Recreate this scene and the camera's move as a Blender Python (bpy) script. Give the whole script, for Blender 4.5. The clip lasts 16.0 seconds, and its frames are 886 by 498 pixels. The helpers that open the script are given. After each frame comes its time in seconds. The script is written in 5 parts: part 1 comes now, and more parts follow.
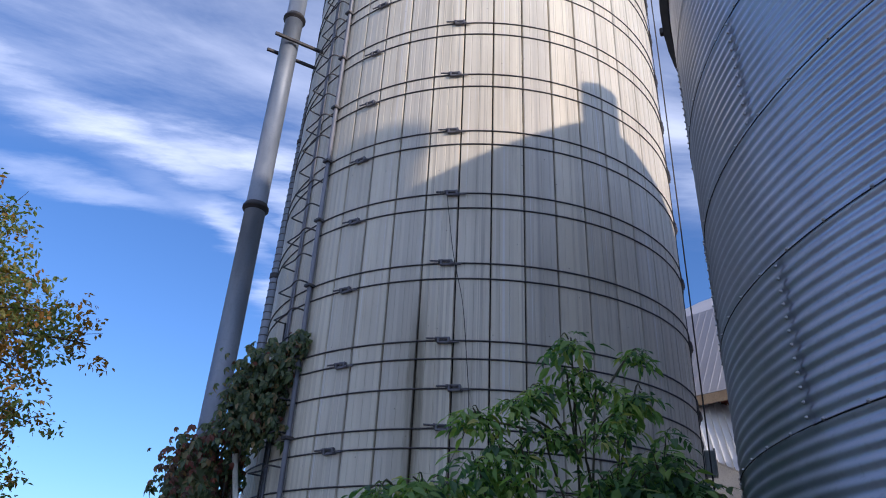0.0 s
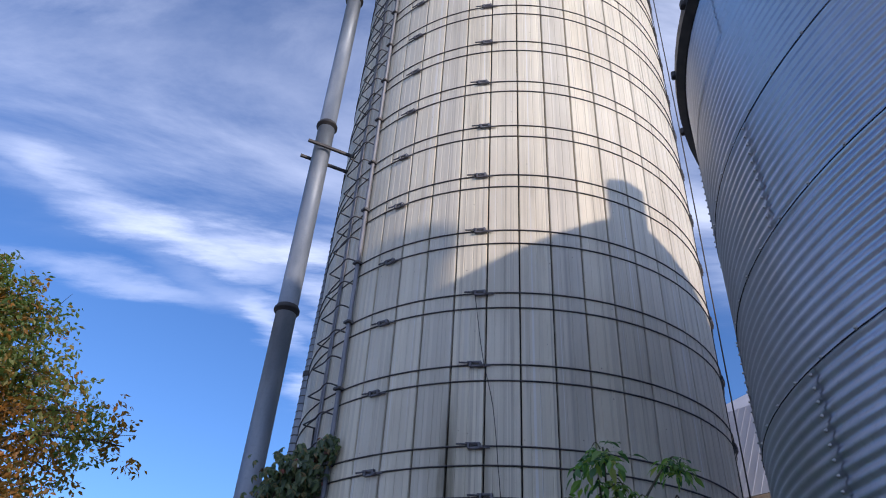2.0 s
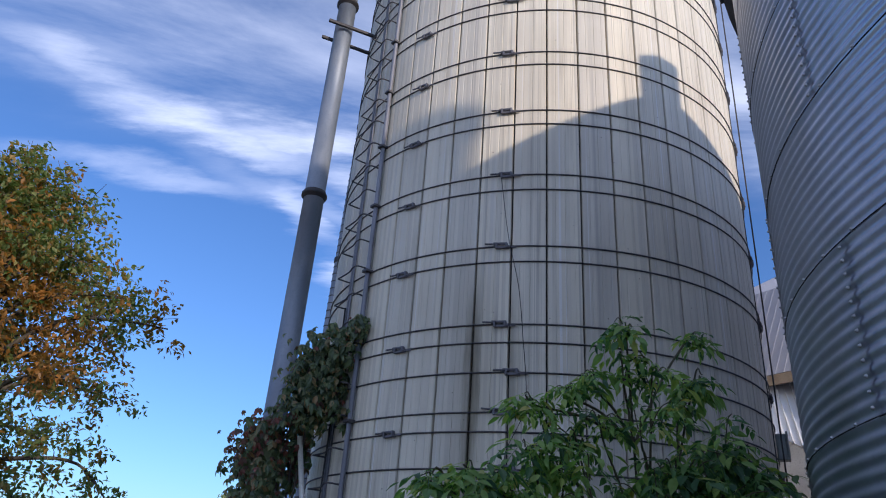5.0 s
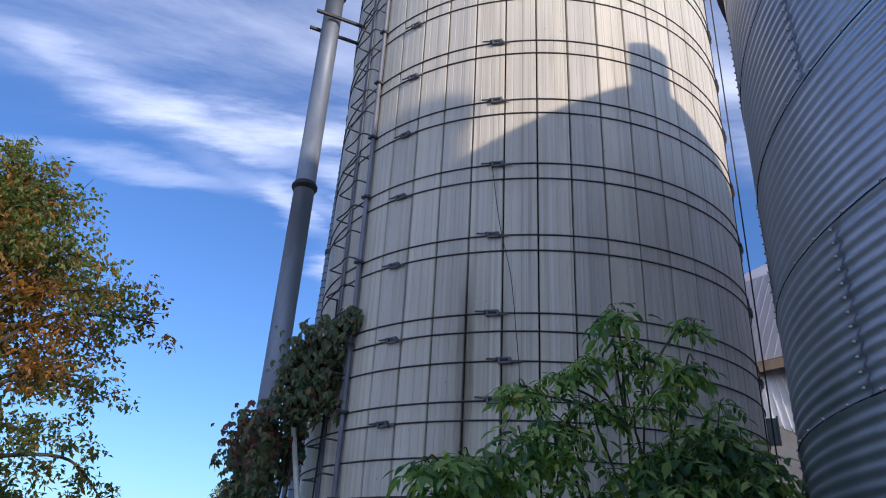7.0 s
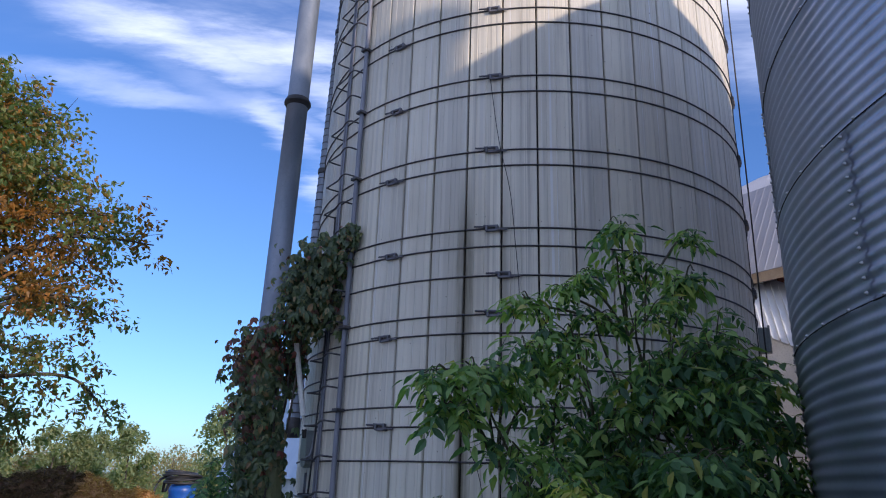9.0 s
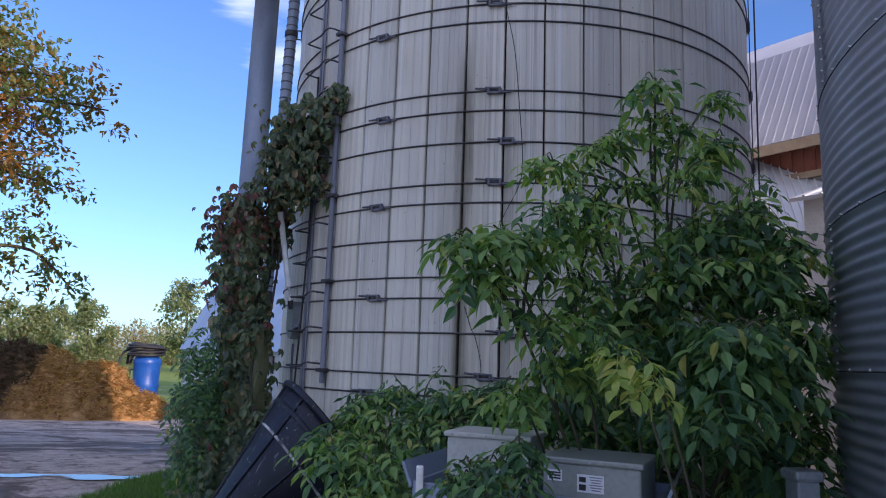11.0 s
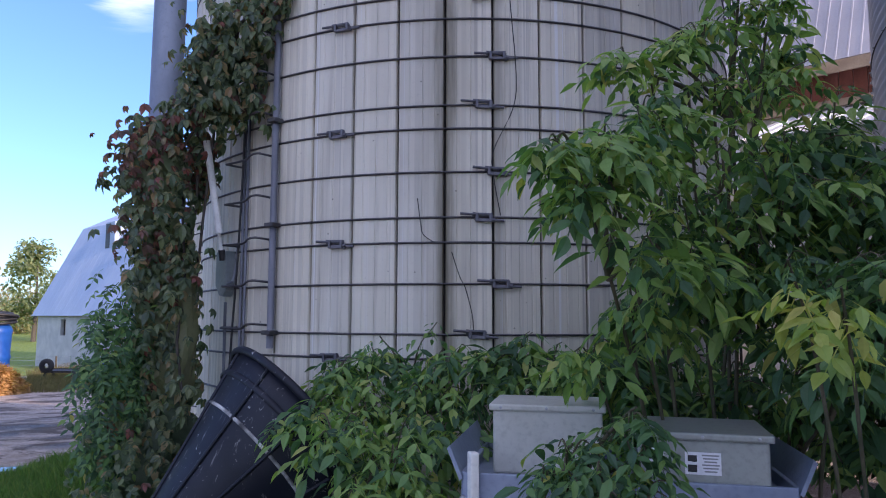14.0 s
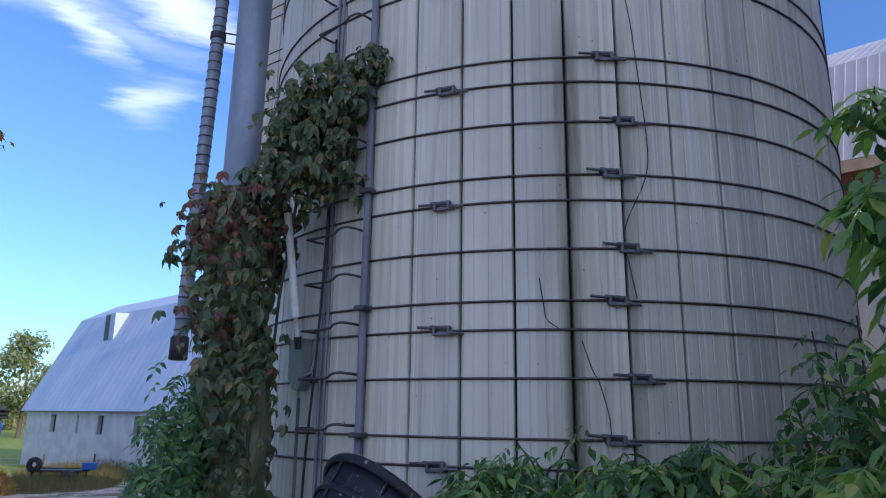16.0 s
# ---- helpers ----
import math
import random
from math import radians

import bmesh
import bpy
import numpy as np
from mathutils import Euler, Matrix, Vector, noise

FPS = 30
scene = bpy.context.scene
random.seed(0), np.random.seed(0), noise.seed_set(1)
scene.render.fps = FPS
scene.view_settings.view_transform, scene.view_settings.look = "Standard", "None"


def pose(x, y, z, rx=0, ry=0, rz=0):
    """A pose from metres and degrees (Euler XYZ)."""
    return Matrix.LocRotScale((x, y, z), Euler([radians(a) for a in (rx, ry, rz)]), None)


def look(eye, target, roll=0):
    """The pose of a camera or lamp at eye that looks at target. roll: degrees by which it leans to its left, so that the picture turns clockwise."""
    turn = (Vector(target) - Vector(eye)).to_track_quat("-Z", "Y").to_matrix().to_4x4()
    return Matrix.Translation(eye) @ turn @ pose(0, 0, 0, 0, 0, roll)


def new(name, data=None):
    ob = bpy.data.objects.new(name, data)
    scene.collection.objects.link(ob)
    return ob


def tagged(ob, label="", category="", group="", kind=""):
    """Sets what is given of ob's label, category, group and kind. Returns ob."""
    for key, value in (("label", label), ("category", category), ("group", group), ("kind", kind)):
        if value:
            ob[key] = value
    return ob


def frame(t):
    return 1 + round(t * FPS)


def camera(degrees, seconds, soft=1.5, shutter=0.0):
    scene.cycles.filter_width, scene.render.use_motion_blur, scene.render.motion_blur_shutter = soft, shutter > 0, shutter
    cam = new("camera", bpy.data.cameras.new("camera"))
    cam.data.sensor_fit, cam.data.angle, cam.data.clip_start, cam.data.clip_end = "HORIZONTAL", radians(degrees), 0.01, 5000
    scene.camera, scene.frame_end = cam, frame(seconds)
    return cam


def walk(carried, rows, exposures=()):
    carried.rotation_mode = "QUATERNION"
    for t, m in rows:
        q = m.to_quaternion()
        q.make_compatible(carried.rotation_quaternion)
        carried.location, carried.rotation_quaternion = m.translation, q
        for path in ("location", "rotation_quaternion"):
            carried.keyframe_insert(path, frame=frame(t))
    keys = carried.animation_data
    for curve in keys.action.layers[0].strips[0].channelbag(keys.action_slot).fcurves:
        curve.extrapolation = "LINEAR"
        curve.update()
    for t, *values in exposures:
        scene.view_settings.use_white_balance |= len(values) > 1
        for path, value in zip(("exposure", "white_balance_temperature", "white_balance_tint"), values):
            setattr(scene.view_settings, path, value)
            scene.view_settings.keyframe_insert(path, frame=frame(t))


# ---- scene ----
cam = camera(65.05, 16.0, soft=1.05)
# seconds, x, y, z, then the turn in degrees
ROWS = [
    (0.0, 0.005, 0.002, 1.600, 118.12, -2.46, -5.51),
    (0.5, 0.089, -0.037, 1.643, 121.24, -3.14, -4.58),
    (1.0, 0.112, -0.020, 1.685, 124.64, -2.44, -4.14),
    (1.5, 0.108, -0.023, 1.697, 125.60, -2.69, -3.25),
    (2.0, 0.068, -0.051, 1.691, 125.39, -3.04, -2.44),
    (2.5, 0.069, -0.043, 1.685, 124.07, -3.44, -1.81),
    (3.0, 0.088, -0.030, 1.679, 122.91, -3.49, -2.11),
    (3.5, 0.069, -0.010, 1.683, 121.21, -2.79, -0.21),
    (4.0, 0.062, -0.006, 1.672, 119.56, -2.40, 0.84),
    (4.5, 0.098, -0.008, 1.673, 118.54, -2.60, 0.87),
    (5.0, 0.107, -0.001, 1.659, 116.07, -3.73, -0.01),
    (7.5, 0.095, 0.019, 1.642, 115.16, -2.61, -0.53),
    (8.0, 0.097, 0.030, 1.644, 114.28, -2.77, -0.86),
    (8.5, 0.072, 0.029, 1.636, 111.98, -3.13, -0.90),
    (9.0, 0.029, 0.036, 1.617, 108.80, -1.87, -0.82),
    (9.5, 0.022, 0.046, 1.651, 103.58, -2.27, 0.58),
    (12.0, -0.493, 0.818, 1.560, 98.76, -1.79, -7.05),
    (12.5, -0.553, 1.029, 1.580, 99.89, 0.10, -4.20),
    (13.0, -0.689, 1.175, 1.552, 98.02, -3.93, -5.92),
    (13.5, -0.841, 1.293, 1.558, 96.53, -0.32, -12.70),
    (14.0, -0.902, 1.403, 1.568, 95.76, -0.20, -14.57),
    (14.5, -0.986, 1.626, 1.576, 101.48, 0.06, -12.19),
    (15.0, -1.168, 1.828, 1.562, 103.67, -3.42, -11.48),
    (15.5, -1.348, 1.994, 1.582, 104.51, -0.96, -14.75),
    (16.0, -1.460, 2.194, 1.574, 103.68, -0.76, -14.98),
]
walk(cam, [(r[0], pose(*r[1:])) for r in ROWS], exposures=[(0.0, 0.34, 6050, 18), (4.5, 0.30, 6100, 17), (8.5, 0.42, 6050, 19), (12.5, 0.94, 6450, 27), (13.5, 0.98, 6300, 25), (14.0, 1.12, 6500, 28), (14.5, 1.10, 6450, 25), (15.0, 0.86, 6000, 18), (15.5, 0.78, 6000, 19), (16.0, 0.83, 6100, 20)])

# ---- world and light ----
SUN_AZ, SUN_EL = 142.0, 17.0      # compass angle from +y towards +x, and height, in degrees
world = bpy.data.worlds.new("world")
scene.world = world
world.use_nodes = True
wn, wl = world.node_tree.nodes, world.node_tree.links
wn.clear()


def wnode(kind, **inputs):
    n = wn.new(kind)
    for k, v in inputs.items():
        n.inputs[k.replace("_", " ")].default_value = v
    return n


sky = wn.new("ShaderNodeTexSky")
sky.sky_type, sky.sun_disc = "NISHITA", False
sky.sun_elevation, sky.sun_rotation = radians(SUN_EL), radians(SUN_AZ)
sky.air_density, sky.dust_density, sky.ozone_density = 1.0, 0.8, 2.0
tc = wn.new("ShaderNodeTexCoord")
sep = wn.new("ShaderNodeSeparateXYZ")
wl.new(tc.outputs["Generated"], sep.inputs[0])


def wmath(op, a, b=None):
    n = wn.new("ShaderNodeMath")
    n.operation = op
    for i, v in enumerate((a, b)):
        if v is None:
            continue
        if isinstance(v, (int, float)):
            n.inputs[i].default_value = v
        else:
            wl.new(v, n.inputs[i])
    return n.outputs[0]


def wramp(value, a, b):
    n = wn.new("ShaderNodeMapRange")
    n.interpolation_type = "SMOOTHSTEP"
    n.inputs[1].default_value, n.inputs[2].default_value = a, b
    wl.new(value, n.inputs[0])
    return n.outputs[0]


# thin high cloud: a flat layer overhead, streaked by the wind
up = wmath("MAXIMUM", sep.outputs[2], 0.03)
comb = wn.new("ShaderNodeCombineXYZ")
wl.new(wmath("DIVIDE", sep.outputs[0], up), comb.inputs[0])
wl.new(wmath("DIVIDE", sep.outputs[1], up), comb.inputs[1])
mapn = wn.new("ShaderNodeMapping")
mapn.inputs["Rotation"].default_value = (0, 0, radians(24))
mapn.inputs["Scale"].default_value = (0.55, 1.5, 1.0)
mapn.inputs["Location"].default_value = (0.35, 0.2, 0)
wl.new(comb.outputs[0], mapn.inputs[0])
n1 = wnode("ShaderNodeTexNoise", Scale=1.1, Detail=9.0, Roughness=0.62, Distortion=0.6)
n2 = wnode("ShaderNodeTexNoise", Scale=0.55, Detail=3.0, Roughness=0.5)
wl.new(mapn.outputs[0], n1.inputs["Vector"])
wl.new(mapn.outputs[0], n2.inputs["Vector"])
cloud = wmath("MULTIPLY", wramp(n1.outputs[0], 0.38, 0.66), wramp(n2.outputs[0], 0.31, 0.56))
cloud = wmath("MULTIPLY", wmath("MULTIPLY", cloud, wramp(sep.outputs[2], 0.54, 0.72)), 0.55)
# an unseen bright sheet, added to the south and overhead as fill light
south = wmath("MULTIPLY", wramp(sep.outputs[1], 0.25, -0.55), wramp(sep.outputs[2], 0.02, 0.22))
sheet = wmath("MAXIMUM", south, wramp(sep.outputs[2], 0.78, 0.95))
cloud = wmath("MAXIMUM", cloud, wmath("MULTIPLY", wmath("MULTIPLY", sheet, 0.32), wramp(n1.outputs[0], 0.12, 0.52)))
# single wisps in the same layer, frayed by noise: middle, length, width, turn, strength
fray = wnode("ShaderNodeTexNoise", Scale=2.6, Detail=7.0, Roughness=0.62)
wl.new(mapn.outputs[0], fray.inputs["Vector"])
bend = wn.new("ShaderNodeVectorMath")
bend.operation = "MULTIPLY_ADD"
wl.new(fray.outputs["Color"], bend.inputs[0])
bend.inputs[1].default_value = (0.42, 0.42, 0.0)
wl.new(comb.outputs[0], bend.inputs[2])
for cx, cy, length, width, turn, strength in (
        (-0.70, 1.40, 0.26, 0.060, 30, 0.95), (-0.40, 1.45, 0.26, 0.055, 9, 0.95), (-0.83, 1.26, 0.20, 0.07, 55, 0.8),
        (-0.46, 1.77, 0.22, 0.06, 42, 0.40), (-0.89, 1.64, 0.32, 0.05, 14, 0.40), (0.60, 1.25, 0.30, 0.12, 40, 0.85),
        (-0.55, 1.08, 0.50, 0.24, 18, 0.55), (-0.20, 1.36, 0.22, 0.05, 5, 0.6),
        (-0.47, 1.85, 0.15, 0.045, 78, 0.8), (-0.24, 1.70, 0.12, 0.06, 30, 0.95), (-0.41, 2.31, 0.13, 0.055, 118, 0.6)):
    wisp = wn.new("ShaderNodeMapping")
    wisp.vector_type = "TEXTURE"
    wisp.inputs["Location"].default_value = (cx + 0.21, cy + 0.21, 0)
    wisp.inputs["Rotation"].default_value = (0, 0, radians(turn))
    wisp.inputs["Scale"].default_value = (length, width, 1)
    wl.new(bend.outputs[0], wisp.inputs[0])
    flat = wn.new("ShaderNodeVectorMath")
    flat.operation = "MULTIPLY"
    flat.inputs[1].default_value = (1, 1, 0)
    wl.new(wisp.outputs[0], flat.inputs[0])
    far = wn.new("ShaderNodeVectorMath")
    far.operation = "LENGTH"
    wl.new(flat.outputs[0], far.inputs[0])
    body = wmath("MULTIPLY", wramp(far.outputs["Value"], 2.3, 0.0), 0.72 * strength)
    cloud = wmath("MAXIMUM", cloud, wmath("MULTIPLY", body, wramp(n1.outputs[0], 0.28, 0.66)))
tint = wn.new("ShaderNodeMix")
tint.data_type, tint.blend_type = "RGBA", "MULTIPLY"
tint.inputs[0].default_value = 1.0
tint.inputs[7].default_value = (0.64, 0.92, 1.30, 1)
wl.new(sky.outputs[0], tint.inputs[6])
mixc = wn.new("ShaderNodeMix")
mixc.data_type = "RGBA"
wl.new(wmath("MULTIPLY", cloud, 0.95), mixc.inputs[0])
wl.new(tint.outputs[2], mixc.inputs[6])
mixc.inputs[7].default_value = (10.0, 10.6, 11.8, 1)
bg = wn.new("ShaderNodeBackground")
bg.inputs["Strength"].default_value = 0.115
wl.new(mixc.outputs[2], bg.inputs[0])
wo = wn.new("ShaderNodeOutputWorld")
wl.new(bg.outputs[0], wo.inputs[0])

sun_data = bpy.data.lights.new("sun", "SUN")
sun_data.energy, sun_data.angle, sun_data.color = 2.75, radians(0.9), (1.0, 0.84, 0.64)
sun = new("sun", sun_data)
saz, sel = radians(SUN_AZ), radians(SUN_EL)
SUN_DIR = Vector((math.sin(saz) * math.cos(sel), math.cos(saz) * math.cos(sel), math.sin(sel)))
sun.matrix_basis = look(SUN_DIR * 60, (0, 0, 0))


# ---- materials ----
class Nodes:
    """A small wrapper round one material's node tree."""

    def __init__(self, name):
        self.m = bpy.data.materials.new(name)
        self.m.use_nodes = True
        self.n, self.l = self.m.node_tree.nodes, self.m.node_tree.links
        self.b = self.n["Principled BSDF"]

    def put(self, v, socket):
        if isinstance(v, (int, float)):
            socket.default_value = v
        elif isinstance(v, tuple):
            socket.default_value = (*v, 1) if len(v) == 3 and len(socket.default_value) == 4 else v
        else:
            self.l.new(v, socket)

    def coord(self, kind="Object", scale=(1, 1, 1), rot=(0, 0, 0)):
        t, mp = self.n.new("ShaderNodeTexCoord"), self.n.new("ShaderNodeMapping")
        mp.inputs["Scale"].default_value = scale
        mp.inputs["Rotation"].default_value = rot
        self.l.new(t.outputs[kind], mp.inputs[0])
        return mp.outputs[0]

    def place(self, scale=(1, 1, 1)):
        t, mp = self.n.new("ShaderNodeNewGeometry"), self.n.new("ShaderNodeMapping")
        mp.inputs["Scale"].default_value = scale
        self.l.new(t.outputs["Position"], mp.inputs[0])
        return mp.outputs[0]

    def noise(self, vec, scale, detail=4.0, rough=0.55, dist=0.0):
        t = self.n.new("ShaderNodeTexNoise")
        for k, v in (("Scale", scale), ("Detail", detail), ("Roughness", rough), ("Distortion", dist)):
            t.inputs[k].default_value = v
        self.l.new(vec, t.inputs["Vector"])
        return t.outputs[0]

    def ramp(self, v, a, b, lo=0.0, hi=1.0):
        t = self.n.new("ShaderNodeMapRange")
        t.interpolation_type = "SMOOTHSTEP"
        for i, x in enumerate((v, a, b, lo, hi)):
            self.put(x, t.inputs[i])
        return t.outputs[0]

    def mix(self, f, a, b, blend="MIX"):
        t = self.n.new("ShaderNodeMix")
        t.data_type, t.blend_type = "RGBA", blend
        self.put(f, t.inputs[0]), self.put(a, t.inputs[6]), self.put(b, t.inputs[7])
        return t.outputs[2]

    def math(self, op, a, b=0.0):
        t = self.n.new("ShaderNodeMath")
        t.operation = op
        self.put(a, t.inputs[0]), self.put(b, t.inputs[1])
        return t.outputs[0]

    def rand(self):
        return self.n.new("ShaderNodeObjectInfo").outputs["Random"]

    def island(self):
        return self.n.new("ShaderNodeNewGeometry").outputs["Random Per Island"]

    def xyz(self, vec):
        t = self.n.new("ShaderNodeSeparateXYZ")
        self.l.new(vec, t.inputs[0])
        return t.outputs

    def bump(self, h, strength, dist=0.01):
        t = self.n.new("ShaderNodeBump")
        t.inputs["Strength"].default_value, t.inputs["Distance"].default_value = strength, dist
        self.l.new(h, t.inputs["Height"])
        self.l.new(t.outputs[0], self.b.inputs["Normal"])

    def done(self, colour, rough=0.6, metal=0.0, spec=0.5):
        self.put(colour, self.b.inputs["Base Color"])
        self.put(rough, self.b.inputs["Roughness"])
        self.b.inputs["Metallic"].default_value = metal
        self.b.inputs["Specular IOR Level"].default_value = spec
        return self.m


def plain(name, a, b, scale=6.0, rough=0.6, metal=0.0, bump=0.2, fine=40.0, spec=0.5):
    """Two-tone mottled surface with fine relief."""
    k = Nodes(name)
    v = k.coord("Object")
    big, small = k.noise(v, scale, 5), k.noise(v, fine, 3)
    c = k.mix(k.ramp(big, 0.3, 0.7), a, b)
    c = k.mix(k.ramp(small, 0.45, 0.75, 0.0, 0.35), c, tuple(x * 0.6 for x in a))
    k.bump(small, bump, 0.004)
    return k.done(c, k.ramp(big, 0.2, 0.8, rough - 0.08, rough + 0.08), metal, spec)


def stave_material(name, stain, side=1.0):
    """Cream-grey cast concrete with rain streaks; stain: how strongly dark runs follow its joint."""
    k = Nodes(name)
    v = k.coord("Object")
    x, y, z = k.xyz(v)
    x = k.math("MULTIPLY", x, side)
    big = k.noise(k.place((1.0, 1.0, 0.5)), 1.1, 4)
    streak = k.noise(k.place((9.0, 9.0, 0.35)), 1.6, 5, 0.6)
    grain = k.noise(k.place(), 55.0, 4, 0.6)
    c = k.mix(k.ramp(big, 0.35, 0.65), (0.64, 0.59, 0.475), (0.74, 0.69, 0.565))
    c = k.mix(k.rand(), c, k.mix(1.0, c, (0.86, 0.875, 0.92), "MULTIPLY"))
    # moulded strips of slightly different tone, a few to each stave
    cell = k.math("FLOOR", k.math("ADD", k.math("MULTIPLY", k.xyz(k.coord("Object"))[0], 30.0), k.math("MULTIPLY", k.rand(), 97.0)))
    tone = k.n.new("ShaderNodeTexWhiteNoise")
    tone.noise_dimensions = "1D"
    k.l.new(cell, tone.inputs["W"])
    c = k.mix(k.ramp(tone.outputs[0], 0.0, 1.0, 0.0, 0.8), c, k.mix(1.0, c, (0.80, 0.805, 0.82), "MULTIPLY"))
    line = k.noise(k.place((34.0, 34.0, 0.10)), 1.0, 3, 0.6)
    c = k.mix(k.ramp(line, 0.60, 0.68, 0.0, 0.45), c, (0.30, 0.285, 0.26))
    # pale bluish lines: sky sheen painted into the concrete colour
    c = k.mix(k.ramp(line, 0.38, 0.31, 0.0, 0.6), c, (0.72, 0.73, 0.75))
    c = k.mix(k.ramp(streak, 0.52, 0.8, 0.0, 0.55), c, (0.27, 0.245, 0.20))
    c = k.mix(k.ramp(streak, 0.44, 0.28, 0.0, 0.35), c, (0.58, 0.57, 0.54))
    c = k.mix(k.ramp(grain, 0.6, 0.75, 0.0, 0.25), c, (0.25, 0.24, 0.22))
    # small dark pits
    pits = k.n.new("ShaderNodeTexVoronoi")
    pits.inputs["Scale"].default_value = 7.0
    k.l.new(k.place(), pits.inputs["Vector"])
    c = k.mix(k.ramp(pits.outputs["Distance"], 0.055, 0.03, 0.0, 0.7), c, (0.10, 0.09, 0.08))
    if stain:
        run = k.noise(k.place((14.0, 14.0, 1.2)), 1.0, 4, 0.6)
        near = k.ramp(k.math("ADD", x, k.math("MULTIPLY", k.math("SUBTRACT", run, 0.5), 0.14)), -0.07, -0.165)
        low = k.ramp(z, 4.5, 3.4)
        c = k.mix(k.math("MULTIPLY", k.math("MULTIPLY", near, low), stain), c, (0.055, 0.05, 0.035))
        wide = k.ramp(k.math("ADD", x, k.math("MULTIPLY", k.math("SUBTRACT", run, 0.5), 0.35)), 0.12, -0.16)
        c = k.mix(k.math("MULTIPLY", k.math("MULTIPLY", wide, low), 0.32 * stain), c, (0.24, 0.20, 0.11))
    k.bump(grain, 0.25, 0.004)
    return k.done(c, k.ramp(streak, 0.3, 0.7, 0.46, 0.66), 0.0, 0.5)


def galvanised(name, base, alt, rough=0.42, metal=0.75, streaks=2.0):
    k = Nodes(name)
    v = k.place((1, 1, 0.3))
    big, fine = k.noise(v, streaks, 5, 0.6), k.noise(k.place(), 38.0, 3)
    c = k.mix(k.ramp(big, 0.35, 0.68), base, alt)
    c = k.mix(k.ramp(fine, 0.5, 0.8, 0.0, 0.3), c, tuple(a * 0.65 for a in base))
    k.bump(fine, 0.08, 0.003)
    return k.done(c, k.ramp(big, 0.3, 0.75, rough - 0.07, rough + 0.12), metal)


def leaf_material(name, tones, rough=0.5):
    """Foliage: a tone a leaf, with blotches and a little light let through."""
    k = Nodes(name)
    r = k.math("FRACT", k.math("ADD", k.island(), k.rand()))
    cr = k.n.new("ShaderNodeValToRGB")
    cr.color_ramp.interpolation = "LINEAR"
    e = cr.color_ramp.elements
    while len(e) < len(tones):
        e.new(0.5)
    for i, (pos, col) in enumerate(tones):
        e[i].position, e[i].color = pos, (*col, 1)
    k.l.new(r, cr.inputs[0])
    blot = k.noise(k.place(), 22.0, 3)
    c = k.mix(k.ramp(blot, 0.4, 0.8, 0.0, 0.5), cr.outputs[0], k.mix(1.0, cr.outputs[0], (0.55, 0.6, 0.4), "MULTIPLY"))
    k.done(c, rough, 0.0, 0.5)
    tr, mx = k.n.new("ShaderNodeBsdfTranslucent"), k.n.new("ShaderNodeMixShader")
    k.l.new(k.mix(1.0, c, (1.3, 1.6, 0.7), "MULTIPLY"), tr.inputs[0])
    mx.inputs[0].default_value = 0.42
    out = k.n["Material Output"]
    k.l.new(k.b.outputs[0], mx.inputs[1]), k.l.new(tr.outputs[0], mx.inputs[2])
    k.l.new(mx.outputs[0], out.inputs[0])
    return k.m


CONCRETE = stave_material("stave_concrete", 0.0)
CONCRETE_STAINED = stave_material("stained_stave_concrete", 0.95)
CONCRETE_LEFT = stave_material("stained_stave_concrete_other_edge", 0.85, -1.0)
CONCRETE_RUN = stave_material("streaked_stave_concrete", 0.5)
MORTAR = plain("dark_joint_mortar", (0.014, 0.013, 0.012), (0.025, 0.022, 0.02), 4.0, 0.9)
HOOP = plain("weathered_steel_rod", (0.075, 0.075, 0.085), (0.13, 0.125, 0.13), 9.0, 0.55, 0.6, 0.2)
LUG = plain("grey_cast_iron", (0.10, 0.10, 0.115), (0.17, 0.17, 0.19), 12.0, 0.55, 0.55, 0.3)
BINSTEEL = galvanised("galvanised_corrugated_sheet", (0.42, 0.45, 0.53), (0.54, 0.57, 0.66), 0.36, 0.80, 1.4)
PIPESTEEL = galvanised("galvanised_pipe", (0.19, 0.225, 0.28), (0.28, 0.315, 0.37), 0.55, 0.35, 5.0)
CONDUIT = galvanised("conduit_steel", (0.17, 0.18, 0.21), (0.25, 0.26, 0.30), 0.55, 0.4, 6.0)
DARKSTEEL = plain("dark_painted_steel", (0.03, 0.03, 0.035), (0.06, 0.055, 0.055), 10.0, 0.5, 0.4)
BOLT = plain("bolt_head_zinc", (0.30, 0.31, 0.33), (0.45, 0.46, 0.48), 30.0, 0.35, 0.8)
CABLE = plain("black_cable", (0.015, 0.015, 0.017), (0.03, 0.03, 0.03), 20.0, 0.55)
WHITEPVC = plain("weathered_white_plastic", (0.78, 0.76, 0.70), (0.86, 0.85, 0.80), 7.0, 0.45)
GREYBOX = plain("grey_enamel", (0.20, 0.23, 0.23), (0.27, 0.30, 0.30), 5.0, 0.4, 0.2)
CREAMBOX = plain("cream_enamel", (0.43, 0.43, 0.38), (0.52, 0.52, 0.46), 4.0, 0.45)
GREENGREY = plain("grey_green_enamel", (0.27, 0.29, 0.26), (0.34, 0.36, 0.33), 4.0, 0.42, 0.1)
BLUESHEET = plain("blue_grey_sheet_steel", (0.21, 0.26, 0.36), (0.29, 0.34, 0.43), 4.0, 0.42, 0.3)
PAPER = plain("white_sticker", (0.78, 0.78, 0.80), (0.82, 0.82, 0.84), 5.0, 0.5, 0.0, 0.02)
